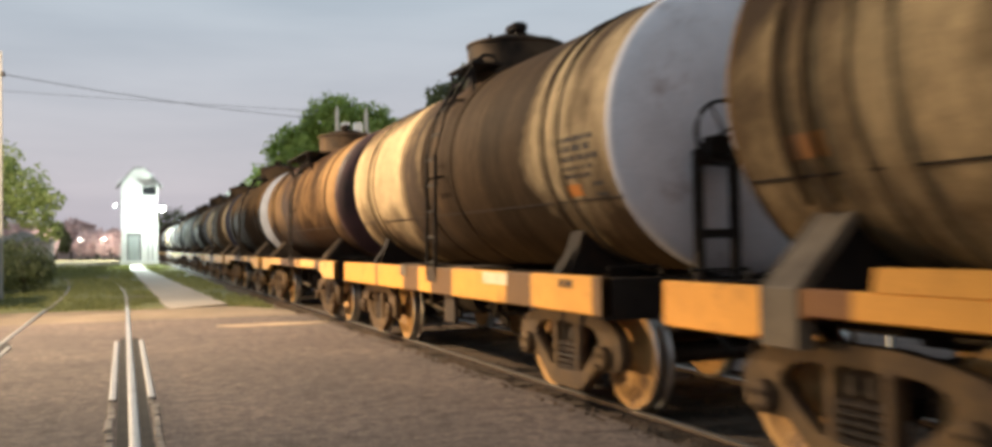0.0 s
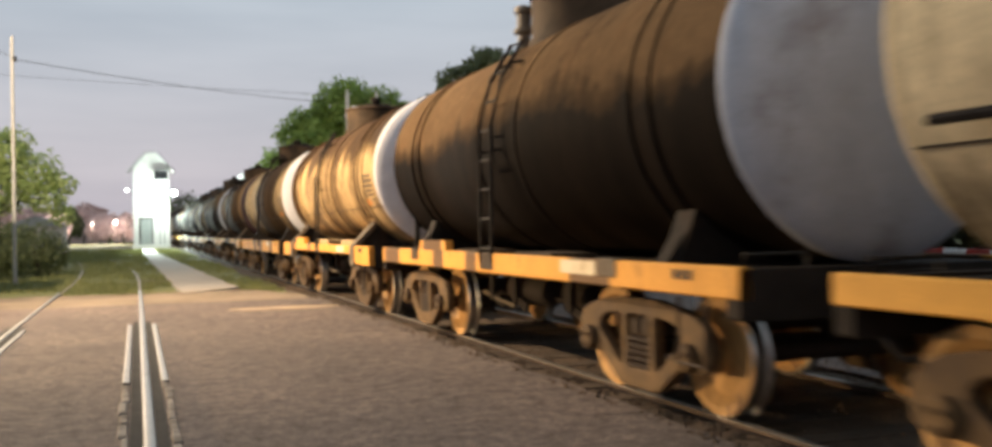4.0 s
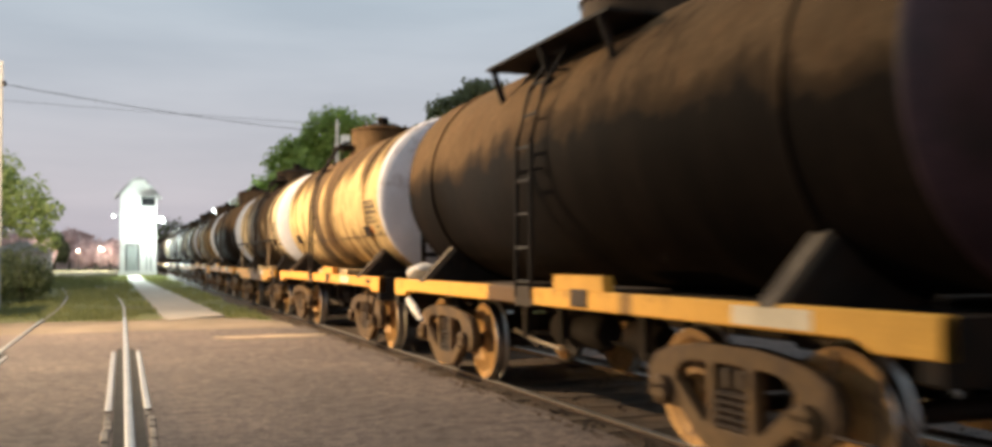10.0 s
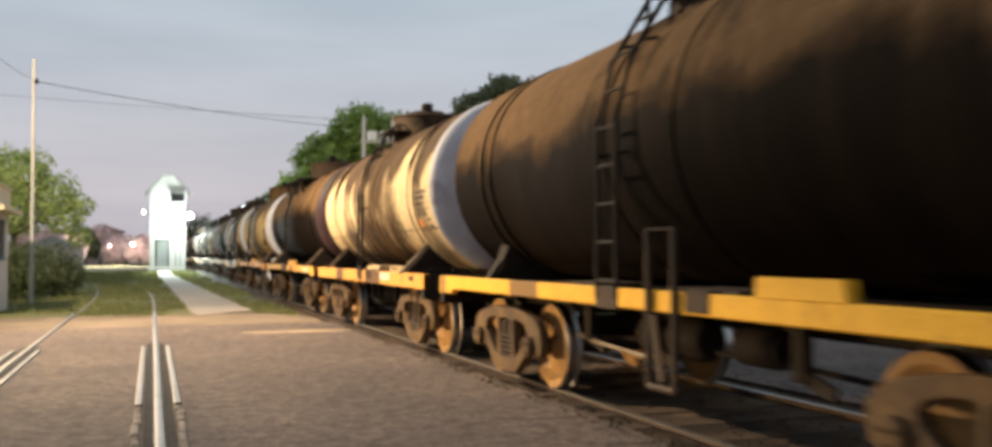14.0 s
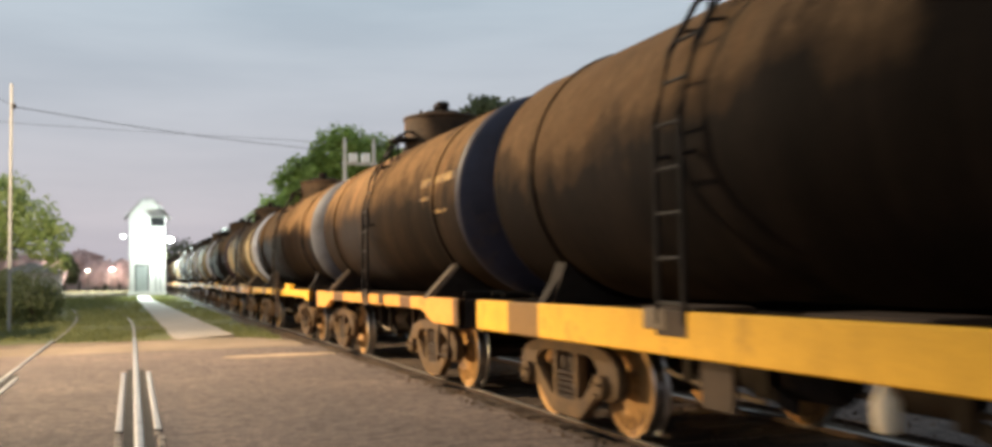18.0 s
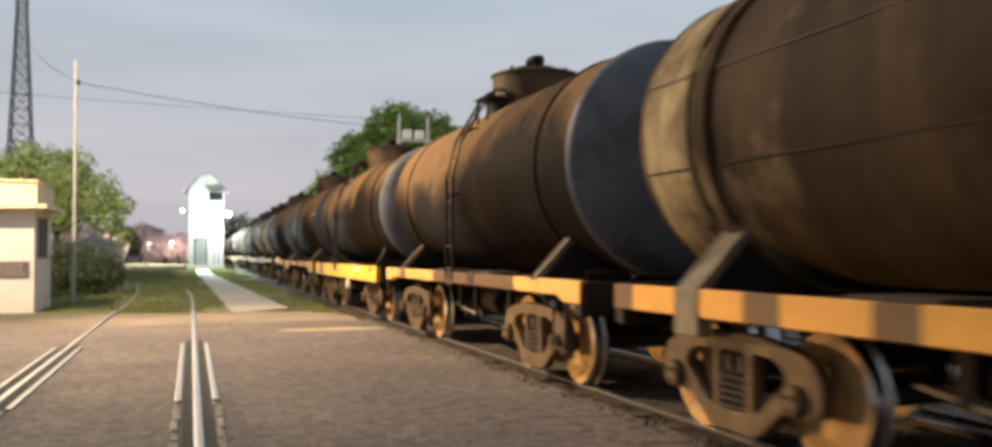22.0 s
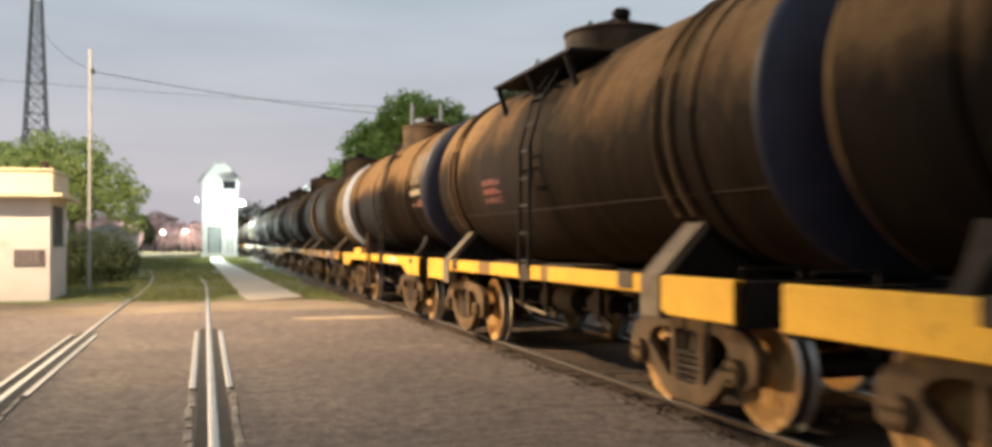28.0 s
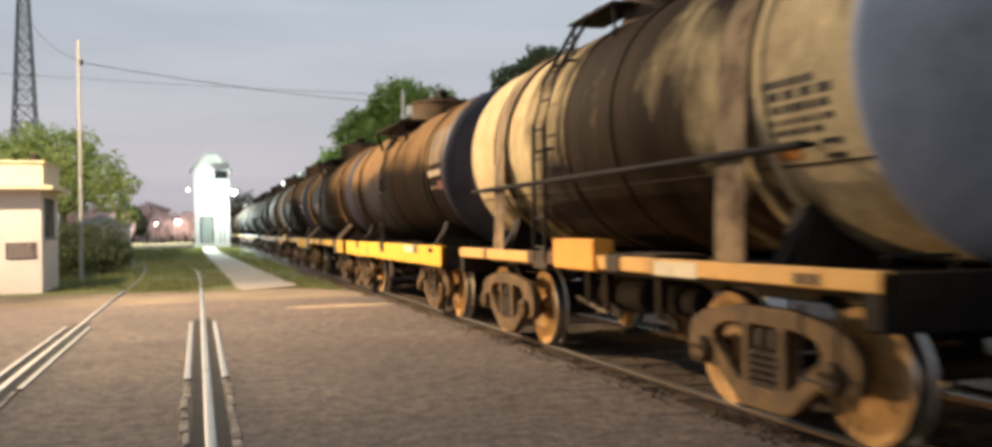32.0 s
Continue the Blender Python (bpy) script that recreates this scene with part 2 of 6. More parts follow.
def sill_paint(name, base, dirt, share, start=None):
    """Painted sill: stretches of it are coated with brown grime between sharp upright edges, the rest is scuffed."""
    m, n, l, b = shader(name)
    v = coords(n, l)
    big, fine = noise_tex(n, l, v, 2.2, 6.0, 0.65), noise_tex(n, l, v, 50.0, 3.0)
    along = noise_tex(n, l, coords(n, l, (0.0, 0.75, 0.0)), 1.0, 2.0, 0.5)
    if start is not None:
        # a stretch of the sill is soiled throughout
        sep = n.new("ShaderNodeSeparateXYZ")
        l.new(n.new("ShaderNodeTexCoord").outputs["Object"], sep.inputs[0])
        mid, reach = (start[0] + start[1]) / 2, (start[1] - start[0]) / 2
        off = math_node(n, l, "ABSOLUTE", math_node(n, l, "SUBTRACT", sep.outputs["Y"], mid))
        back = math_node(n, l, "SUBTRACT", reach, math_node(n, l, "ADD", off, math_node(n, l, "MULTIPLY", big, 0.5)), True)
        along = math_node(n, l, "ADD", math_node(n, l, "MULTIPLY", along, 0.9), math_node(n, l, "MULTIPLY", back, 0.5))
    coat = ramp(n, l, along, [(share, 0.0), (share + 0.02, 0.92)])
    col = ramp(n, l, big, [(0.3, tuple(c * 0.82 for c in base)), (0.7, tuple(min(1, c * 1.1) for c in base))])
    scuff = ramp(n, l, big, [(0.55, 0.0), (0.72, 0.8)])
    col = blend(n, l, scuff, col, tuple(0.5 * (p + q) * 0.6 for p, q in zip(base, dirt)))
    col = blend(n, l, coat, col, dirt)
    col = blend(n, l, 0.3, col, ramp(n, l, fine, [(0.3, 0.55), (0.7, 1.0)]), "MULTIPLY")
    l.new(col, b.inputs["Base Color"])
    b.inputs["Roughness"].default_value, b.inputs["Specular IOR Level"].default_value = 0.6, 0.25
    relief(n, l, b, blend(n, l, 0.5, fine, big), 0.3, 0.005)
    return m


SILLS = {
    "yellow": sill_paint("yellow_sill_paint", (0.76, 0.41, 0.032), (0.16, 0.085, 0.03), 0.60),
    "ochre": sill_paint("ochre_sill_paint", (0.68, 0.32, 0.055), (0.085, 0.045, 0.022), 0.53),
    "soiled": sill_paint("soiled_ochre_sill_paint", (0.70, 0.345, 0.062), (0.036, 0.018, 0.009), 0.56, (-2.3, 1.0)),
    "stained": sill_paint("stained_ochre_sill_paint", (0.70, 0.36, 0.055), (0.058, 0.027, 0.013), 0.56, (-0.7, 1.5)),
    "burnt": sill_paint("burnt_ochre_sill_paint", (0.66, 0.36, 0.11), (0.045, 0.021, 0.012), 0.56, (-1.0, 2.0)),
    "dulled": sill_paint("dulled_ochre_sill_paint", (0.66, 0.36, 0.09), (0.070, 0.032, 0.015), 0.56, (-3.2, 1.3)),
    "orange": sill_paint("orange_sill_paint", (0.80, 0.35, 0.055), (0.16, 0.06, 0.022), 0.62),
}
BLACK = plain("oily_black_steel", (0.022, 0.017, 0.014), 0.75, 0.0, 0.4, spec=0.1, stain=(0.035, 0.02, 0.012), cut=(0.55, 0.7))
DOME = plain("oily_dome_steel", (0.072, 0.045, 0.025), 0.75, 0.0, 0.35, 2.0, spec=0.15, stain=(0.018, 0.012, 0.008), cut=(0.46, 0.64), stain_scale=1.8)
BROWN_STEEL = plain("dusty_brown_steel", (0.042, 0.025, 0.015), 0.7, 0.0, 0.35, stain=(0.02, 0.014, 0.010))
BOGIE = plain("dusty_ochre_cast_steel", (0.105, 0.062, 0.027), 0.75, 0.0, 0.35, 5.0, stain=(0.06, 0.036, 0.02), cut=(0.44, 0.62), stain_scale=3.0)
DISC = plain("dusty_wheel_disc", (0.42, 0.24, 0.09), 0.65, 0.0, 0.2, 5.0, stain=(0.10, 0.05, 0.025), cut=(0.50, 0.68), stain_scale=4.0)
TREAD = plain("polished_steel", (0.48, 0.46, 0.43), 0.30, 1.0, 0.1, 8.0, bump=0.05)
RAIL_TOP = plain("worn_rail_head", (0.42, 0.40, 0.37), 0.42, 0.9, 0.15, 6.0, bump=0.1, stain=(0.16, 0.11, 0.08), cut=(0.58, 0.75), stain_scale=3.0)
RAIL_RUST = plain("rusty_rail_steel", (0.055, 0.033, 0.022), 0.7, 0.4, 0.3)
SADDLE = plain("dirty_grey_saddle_steel", (0.155, 0.118, 0.082), 0.7, 0.0, 0.25, stain=(0.07, 0.05, 0.035))
BAND = plain("stained_tan_band_steel", (0.30, 0.21, 0.125), 0.8, var=0.3, scale=2.0, stain=(0.10, 0.062, 0.035), cut=(0.46, 0.64), stain_scale=2.5, spec=0.1)
BAULK = plain("old_oak_baulk", (0.50, 0.36, 0.19), 0.85, var=0.3, scale=3.0, stretch=(6, 1, 6), stain=(0.1, 0.06, 0.03))
BAULK_DARK = plain("oil_soaked_timber", (0.05, 0.032, 0.02), 0.9, var=0.3, stretch=(6, 1, 6))
PATCH = plain("faint_label_paint", (0.16, 0.105, 0.055), 0.7, stain=(0.05, 0.032, 0.02), cut=(0.46, 0.62), stain_scale=4.0)
DIM_LABEL = plain("grimy_label_paint", (0.34, 0.27, 0.18), 0.7, stain=(0.10, 0.07, 0.045), cut=(0.46, 0.62), stain_scale=6.0)
PALE = plain("faded_label_paint", (0.66, 0.56, 0.40), 0.65, stain=(0.36, 0.27, 0.17), cut=(0.52, 0.72), stain_scale=3.0)
FADED_YELLOW = plain("faded_yellow_stencil", (0.46, 0.27, 0.08), 0.7, stain=(0.07, 0.04, 0.018), cut=(0.44, 0.6), stain_scale=5.0)
INK = plain("faded_black_lettering", (0.05, 0.038, 0.03), 0.7, stain=(0.3, 0.24, 0.16), cut=(0.62, 0.72), stain_scale=9.0)
ORANGE_LABEL = plain("orange_label_paint", (0.62, 0.22, 0.04), 0.6, stain=(0.25, 0.12, 0.05))
RED_LABEL = plain("dull_red_label_paint", (0.19, 0.04, 0.025), 0.6, stain=(0.03, 0.018, 0.012), cut=(0.46, 0.6), stain_scale=6.0)
PIPE = plain("pale_worn_rod_steel", (0.19, 0.15, 0.105), 0.55, 0.2, 0.2, stain=(0.14, 0.09, 0.05))
RUNG = plain("rubbed_rung_steel", (0.02, 0.016, 0.012), 0.7, 0.0, 0.2)
GREY_RAG = plain("pale_cloth", (0.55, 0.52, 0.50), 0.9, bump=0.6, depth=0.02)

# ---- mesh helpers ----
def quads(bm, rings, closed=True, caps=True):
    """Skins rings of points; optionally caps the ends."""
    vs = [[bm.verts.new(p) for p in r] for r in rings]
    k = len(vs[0])
    for a, b in zip(vs, vs[1:]):
        for i in range(k if closed else k - 1):
            bm.faces.new((a[i], a[(i + 1) % k], b[(i + 1) % k], b[i]))
    if caps and closed:
        bm.faces.new(list(reversed(vs[0])))
        bm.faces.new(vs[-1])
    return bm


def box(bm, x0, x1, y0, y1, z0, z1, c=0.0):
    """A box, its long edges chamfered by c along y."""
    if c <= 0:
        ring = lambda y: [(x0, y, z0), (x1, y, z0), (x1, y, z1), (x0, y, z1)]
    else:
        ring = lambda y: [(x0 + c, y, z0), (x1 - c, y, z0), (x1, y, z0 + c), (x1, y, z1 - c), (x1 - c, y, z1), (x0 + c, y, z1), (x0, y, z1 - c), (x0, y, z0 + c)]
    return quads(bm, [ring(y0), ring(y1)])


def tube(bm, pts, r, seg=8):
    """A round bar along a line of points."""
    pts = [Vector(p) for p in pts]
    rings = []
    for i, p in enumerate(pts):
        d = (pts[min(i + 1, len(pts) - 1)] - pts[max(i - 1, 0)]).normalized()
        side = d.cross(Vector((0, 0, 1)) if abs(d.z) < 0.95 else Vector((1, 0, 0))).normalized()
        up = side.cross(d)
        rr = r[i] if isinstance(r, (list, tuple)) else r
        rings.append([p + side * rr * math.cos(a) + up * rr * math.sin(a) for a in (2 * math.pi * k / seg for k in range(seg))])
    return quads(bm, rings)


def strip(bm, a, b, wide, thick, normal=(1, 0, 0)):
    """A flat bar from a to b."""
    a, b, nrm = Vector(a), Vector(b), Vector(normal).normalized()
    side = (b - a).cross(nrm).normalized() * wide / 2
    t = nrm * thick / 2
    ring = lambda p: [p - side - t, p + side - t, p + side + t, p - side + t]
    return quads(bm, [ring(a), ring(b)])


def lathe(bm, profile, seg=32, axis="y", centre=(0, 0, 0)):
    """Turns (radius, place along the axis) round an axis."""
    rings = []
    for r, h in profile:
        ring = []
        for k in range(seg):
            a = 2 * math.pi * k / seg
            c, s = r * math.cos(a), r * math.sin(a)
            p = {"x": (h, c, s), "y": (c, h, -s), "z": (c, s, h)}[axis]
            ring.append(Vector(p) + Vector(centre))
        rings.append(ring)
    return quads(bm, rings)


def arc_patch(bm, y0, y1, a0, a1, r, thick=0.004, seg=6, zc=0.0, xc=0.0):
    """A thin patch that lies on the near side of a tank; angles up from level, in degrees."""
    rings = []
    for k in range(seg + 1):
        a = radians(a0 + (a1 - a0) * k / seg)
        rings.append([(xc - q * math.cos(a), y, zc + q * math.sin(a)) for q, y in ((r, y0), (r, y1), (r + thick, y1), (r + thick, y0))])
    return quads(bm, rings)


def finish(bm, name, material, smooth=0.0):
    bmesh.ops.recalc_face_normals(bm, faces=bm.faces)
    me = bpy.data.meshes.new(name)
    bm.to_mesh(me)
    bm.free()
    for m in material if isinstance(material, (list, tuple)) else (material,):
        me.materials.append(m)
    if smooth:
        me.shade_smooth()
        me.set_sharp_from_angle(angle=radians(smooth))
    return me


def part(name, bm, material, parent, label="", smooth=35.0):
    """Links a bmesh, or a finished mesh, as one object under a thing or a part."""
    me = finish(bm, name, material, smooth) if isinstance(bm, bmesh.types.BMesh) else bm
    ob = new(name, me)
    ob.parent = parent
    return tagged(ob, label) if label else ob


def thing(name, label, category, m=None, group="", kind="", bm=None, material=None, smooth=35.0):
    """A top-level thing: an Empty, or a mesh of its own."""
    ob = new(name, finish(bm, name, material, smooth) if bm else None)
    if m is not None:
        ob.matrix_basis = m
    return tagged(ob, label, category, group, kind)


def B():
    return bmesh.new()

# ---- the train ----
TRACK = 4.65            # middle of the train's track
GAUGE = 0.838           # half the gauge
RIM = 0.42              # wheel radius
TANK_R, TANK_Z = 1.20, 2.25


def side_frame_mesh():
    """A cast bogie side frame: an arched outline with a spring window and two openings."""
    outer = [(-1.03, 0.36), (-1.06, 0.46), (-1.04, 0.56), (-0.97, 0.635), (-0.84, 0.685), (-0.62, 0.725), (-0.30, 0.765), (0.30, 0.765), (0.62, 0.725), (0.84, 0.685), (0.97, 0.635), (1.04, 0.56), (1.06, 0.46), (1.03, 0.36),
             (0.92, 0.32), (0.74, 0.335), (0.62, 0.325), (0.34, 0.14), (0.26, 0.115), (-0.26, 0.115), (-0.34, 0.14), (-0.62, 0.325), (-0.74, 0.335), (-0.92, 0.32)]
    window = [(-0.205, 0.27), (-0.205, 0.63), (-0.16, 0.67), (0.16, 0.67), (0.205, 0.63), (0.205, 0.27), (0.17, 0.235), (-0.17, 0.235)]
    left = [(-0.255, 0.265), (-0.255, 0.635), (-0.30, 0.67), (-0.50, 0.655), (-0.62, 0.62), (-0.69, 0.56), (-0.685, 0.49), (-0.60, 0.435), (-0.36, 0.272), (-0.30, 0.245)]
    right = [(-u, v) for u, v in left]
    cu = bpy.data.curves.new("side_frame", "CURVE")
    cu.dimensions, cu.fill_mode, cu.extrude, cu.bevel_depth, cu.bevel_resolution = "2D", "BOTH", 0.034, 0.016, 1
    for ring in (outer, window, left, right):
        s = cu.splines.new("POLY")
        s.points.add(len(ring) - 1)
        for p, (u, v) in zip(s.points, ring):
            p.co = (u, v, 0, 1)
        s.use_cyclic_u = True
    ob = bpy.data.objects.new("side_frame", cu)
    scene.collection.objects.link(ob)
    me = bpy.data.meshes.new_from_object(ob.evaluated_get(bpy.context.evaluated_depsgraph_get()))
    bpy.data.objects.remove(ob)
    me.transform(Matrix(((0, 0, 1, 0), (0.925, 0, 0, 0), (0, 1, 0, 0), (0, 0, 0, 1))))
    me.materials.clear()
    me.materials.append(BOGIE)
    me.shade_smooth()
    me.set_sharp_from_angle(angle=radians(40))
    return me


def wheel_mesh(side):
    """A disc wheel with rim, tread and flange; side -1 or 1."""
    o = GAUGE + 0.075
    prof = [(0.0, o + 0.02), (0.085, o + 0.02), (0.10, o - 0.01), (0.13, o - 0.035), (0.27, o - 0.055), (0.325, o - 0.02), (0.345, o), (RIM - 0.012, o), (RIM, o - 0.012),
            (RIM + 0.004, o - 0.10), (RIM + 0.030, o - 0.112), (RIM + 0.030, o - 0.130), (RIM, o - 0.14), (0.345, o - 0.14), (0.32, o - 0.12), (0.13, o - 0.11), (0.10, o - 0.16), (0.0, o - 0.16)]
    bm = lathe(B(), [(r, side * h) for r, h in prof], 40, "x")
    for f in bm.faces:
        c = f.calc_center_median()
        f.material_index = 1 if math.hypot(c.y, c.z) > 0.405 and abs(c.x) < o - 0.004 else 0
    return finish(bm, "wheel", (DISC, TREAD), 30)


def spring_mesh():
    bm = B()
    for dy in (-0.115, 0.0, 0.115):
        prof = [(0.02, 0.24)]
        for k in range(5):
            z = 0.25 + k * 0.05
            prof += [(0.050, z), (0.058, z + 0.013), (0.050, z + 0.026), (0.036, z + 0.038)]
        prof += [(0.02, 0.50)]
        lathe(bm, prof, 10, "z", (0, dy, 0))
    return finish(bm, "spring_set", BROWN_STEEL, 50)


M_FRAME, M_SPRING = side_frame_mesh(), spring_mesh()
M_WHEEL = {s: wheel_mesh(s) for s in (-1, 1)}
M_AXLE = finish(lathe(B(), [(0.0, -1.12), (0.06, -1.12), (0.065, -0.95), (0.085, -0.9), (0.085, -0.7), (0.07, -0.6), (0.07, 0.6), (0.085, 0.7), (0.085, 0.9), (0.065, 0.95), (0.06, 1.12), (0.0, 1.12)], 14, "x"), "axle", BROWN_STEEL, 30)
bm = box(B(), -1.06, 1.06, -0.12, 0.12, 0.50, 0.66, 0.03)
for s in (-1, 1):
    for dy in (-0.075, 0.075):
        box(bm, s * 1.08 - 0.03, s * 1.08 + 0.03, dy - 0.035, dy + 0.035, 0.50, 0.63, 0.015)
box(bm, -0.35, 0.35, -0.35, 0.35, 0.70, 0.80, 0.02)
M_BOLSTER = finish(bm, "bogie", BROWN_STEEL, 30)
bm = lathe(B(), [(0.0, -0.10), (0.085, -0.10), (0.10, -0.085), (0.10, 0.02), (0.125, 0.03), (0.125, 0.10), (0.0, 0.10)], 14, "x")
for k in range(3):
    a = 2.1 * k + 0.5
    lathe(bm, [(0.0, -0.125), (0.016, -0.125), (0.016, -0.09), (0.0, -0.09)], 6, "x", (0, 0.055 * math.cos(a), 0.055 * math.sin(a)))
M_CAP = {-1: finish(bm, "bearing_cap", BOGIE, 35)}
M_CAP[1] = M_CAP[-1].copy()
M_CAP[1].transform(Matrix.Rotation(math.pi, 4, "Z"))
bm = box(B(), -0.9, 0.9, -0.04, 0.04, 0.30, 0.40, 0.015)
for s in (-1, 1):
    box(bm, s * GAUGE - 0.06, s * GAUGE + 0.06, -0.09, 0.05, 0.24, 0.64, 0.02)
M_BEAM = finish(bm, "brake_beam", BROWN_STEEL, 30)
BASE_WHEELS = []


def add_bogie(car, y):
    bogie = part("bogie", M_BOLSTER, None, car, "dusty cast-steel two-axle bogie")
    bogie.location.y = y
    for side in (-1, 1):
        f = part("side_frame", M_FRAME, None, bogie)
        f.location.x = side * 1.08
        s = part("spring_set", M_SPRING, None, bogie)
        s.location.x = side * 1.08
        for u in (-0.75, 0.75):
            c = part("bearing_cap", M_CAP[side], None, bogie)
            c.location = (side * 1.10, u, RIM)
    for n, u in enumerate((-0.75, 0.75)):
        w = part("wheelset", M_AXLE, None, bogie)
        w.location = (0, u, RIM)
        BASE_WHEELS.append((n, w))
        b = part("brake_beam", M_BEAM, None, bogie)
        b.location = (0, u * 0.42, 0)
    return bogie


def joined(name, meshes):
    """One mesh out of several, with their materials."""
    bm, mats = B(), []
    for me in meshes:
        before = len(bm.faces)
        bm.from_mesh(me)
        bm.faces.ensure_lookup_table()
        for f in bm.faces[before:]:
            m = me.materials[f.material_index]
            if m not in mats:
                mats.append(m)
            f.material_index = mats.index(m)
    return finish(bm, name, mats, 30)


M_AXLE = joined("wheelset", [M_AXLE, M_WHEEL[-1], M_WHEEL[1]])


def sill(bm, side, half, style):
    """The painted side sill: a plate with flanges, deep throughout, deep at the ends, or thin."""
    x0, x1 = (-1.31, -1.22) if side < 0 else (1.22, 1.31)
    top = 1.07
    low = {"deep": (0.77, 0.77), "belly": (0.77, 0.92), "thin": (0.95, 0.95), "block": (0.86, 0.92), "mid": (0.87, 0.87), "fish": (0.90, 0.78)}[style]
    ys = [-half, -half + 0.95, -half + 1.45, half - 1.45, half - 0.95, half] if style != "block" else [-half, -half + 0.42, -half + 0.55, half - 0.55, half - 0.42, half]
    zs = [low[0], low[0], low[1], low[1], low[0], low[0]]
    c = 0.012
    rings = [[(x0 + c, y, z), (x1 - c, y, z), (x1, y, z + c), (x1, y, top - c), (x1 - c, y, top), (x0 + c, y, top), (x0, y, top - c), (x0, y, z + c)] for y, z in zip(ys, zs)]
    quads(bm, rings)
    return bm


LADDER = [(-1.31, 0.98), (-1.30, 2.35), (-1.17, 2.85), (-0.93, 3.24), (-0.78, 3.48), (-0.68, 3.56), (-0.56, 3.55), (-0.50, 3.46)]


def tank_car(label, length, body, head, front, style, paint, flags="", climb=0.0, inset=0.3, trucks=(1.5, 1.45), lead=0.3):
    """A tank car, its middle at the origin; its near side is -x and its rear -y. lead and inset set the tank back from
    the frame's ends.
    flags: d deck plate, b brake stand, p side handrail, l lettering, w grimy labels, Y yellow stencil, j red labels, q
    placard, c black plates, e n stencils on the sill, k K J blocks on the sill, o box on the sill, s broad saddle
    straps, S T hanging bands, i small saddle brackets, h more hoops, u other weld seams, v dome valves, V vent, y
    yellow dome, x no ladder, z short ladder, g G step frame, r R rags, m bottle, A B C pale baulks, O dark band on the
    rear end."""
    car = thing("tank_car", label, "tank car", group="cars of the freight train")
    half = length / 2
    hl, yc = half - (lead + inset) / 2, (inset - lead) / 2
    rnd = random.Random(label)
    # barrel and ends
    bm = lathe(B(), [(TANK_R, -hl), (TANK_R, -hl + 0.01), (TANK_R, -hl * 0.34), (TANK_R + 0.006, -hl * 0.335), (TANK_R + 0.006, hl * 0.335), (TANK_R, hl * 0.34), (TANK_R, hl - 0.01), (TANK_R, hl)], 56)
    bmesh.ops.delete(bm, geom=[f for f in bm.faces if len(f.verts) > 4], context="FACES_ONLY")
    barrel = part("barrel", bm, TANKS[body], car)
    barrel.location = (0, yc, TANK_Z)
    for end, look_of, nm in ((-1, head, "rear_head"), (1, front, "front_head")):
        prof = [(TANK_R + 0.006, end * (hl - 0.04)), (TANK_R + 0.006, end * hl), (TANK_R - 0.03, end * (hl + 0.06)), (TANK_R - 0.16, end * (hl + 0.13)), (TANK_R - 0.45, end * (hl + 0.20)), (TANK_R - 0.8, end * (hl + 0.24)), (0.02, end * (hl + 0.25))]
        bm = lathe(B(), prof, 56)
        bmesh.ops.delete(bm, geom=[f for f in bm.faces if len(f.verts) > 4 and abs(f.calc_center_median().y) < hl], context="FACES_ONLY")
        h = part(nm, bm, HEADS[look_of] if look_of in HEADS else TANKS[look_of], car, "%s dished tank end" % look_of if end < 0 else "")
        h.location = (0, yc, TANK_Z)
    if "O" in flags:
        # a dark sheet laid over the middle of the rear end
        rim, depth = [0.02, TANK_R - 0.8, TANK_R - 0.45, TANK_R - 0.16, TANK_R - 0.03], [0.25, 0.24, 0.20, 0.13, 0.06]
        cols = [-0.33 + 0.08 * k for k in range(13)]
        rows = []
        for j in range(25):
            z = -1.17 + 2.34 * j / 24
            edge = 1.0 + 0.10 * math.sin(3.1 * z + 0.7) + 0.05 * math.sin(9.0 * z)
            rows.append([(x * edge, -hl - float(np.interp(math.hypot(x * edge, z), rim, depth)), z) for x in cols])
        bm = B()
        sheet = [[[bm.verts.new((x, y - d, z)) for x, y, z in row] for row in rows] for d in (0.007, 0.002)]
        for layer in sheet:
            for a, b in zip(layer, layer[1:]):
                for k in range(12):
                    bm.faces.new((a[k], a[k + 1], b[k + 1], b[k]))
        stain = part("oil_stain", bm, BLACK, car, "black upright band on the tank end")
        stain.location = (0, yc, TANK_Z)
    hoops = [-hl + 0.95, hl - 0.95] + ([-hl + 1.25, hl - 1.25, -0.55, 0.55] if "h" in flags else [])
    for y in hoops:
        wide = 0.10 if "s" in flags else 0.045
        bm = lathe(B(), [(TANK_R - 0.01, y - wide), (TANK_R + 0.022, y - wide), (TANK_R + 0.022, y + wide), (TANK_R - 0.01, y + wide)], 56)
        o = part("hoop", bm, TANKS[body], car)
        o.location = (0, yc, TANK_Z)
    if body not in ("dark", "black", "brown"):
        for a in (18.0, -15.0, 198.0) if "u" in flags else (-28.0, 208.0):
            seam = part("weld_seam", arc_patch(B(), -hl + 0.02, hl - 0.02, a - 0.35, a + 0.35, TANK_R + 0.004, 0.004, 2), BROWN_STEEL, barrel)
    # dome
    tall = 0.46 if "v" in flags else 0.40
    bm = lathe(B(), [(0.66, 1.02), (0.63, 1.10), (0.61, 1.15), (0.61, 1.08 + tall), (0.63, 1.09 + tall), (0.63, 1.12 + tall), (0.58, 1.14 + tall), (0.3, 1.155 + tall), (0.02, 1.16 + tall)], 36, "z")
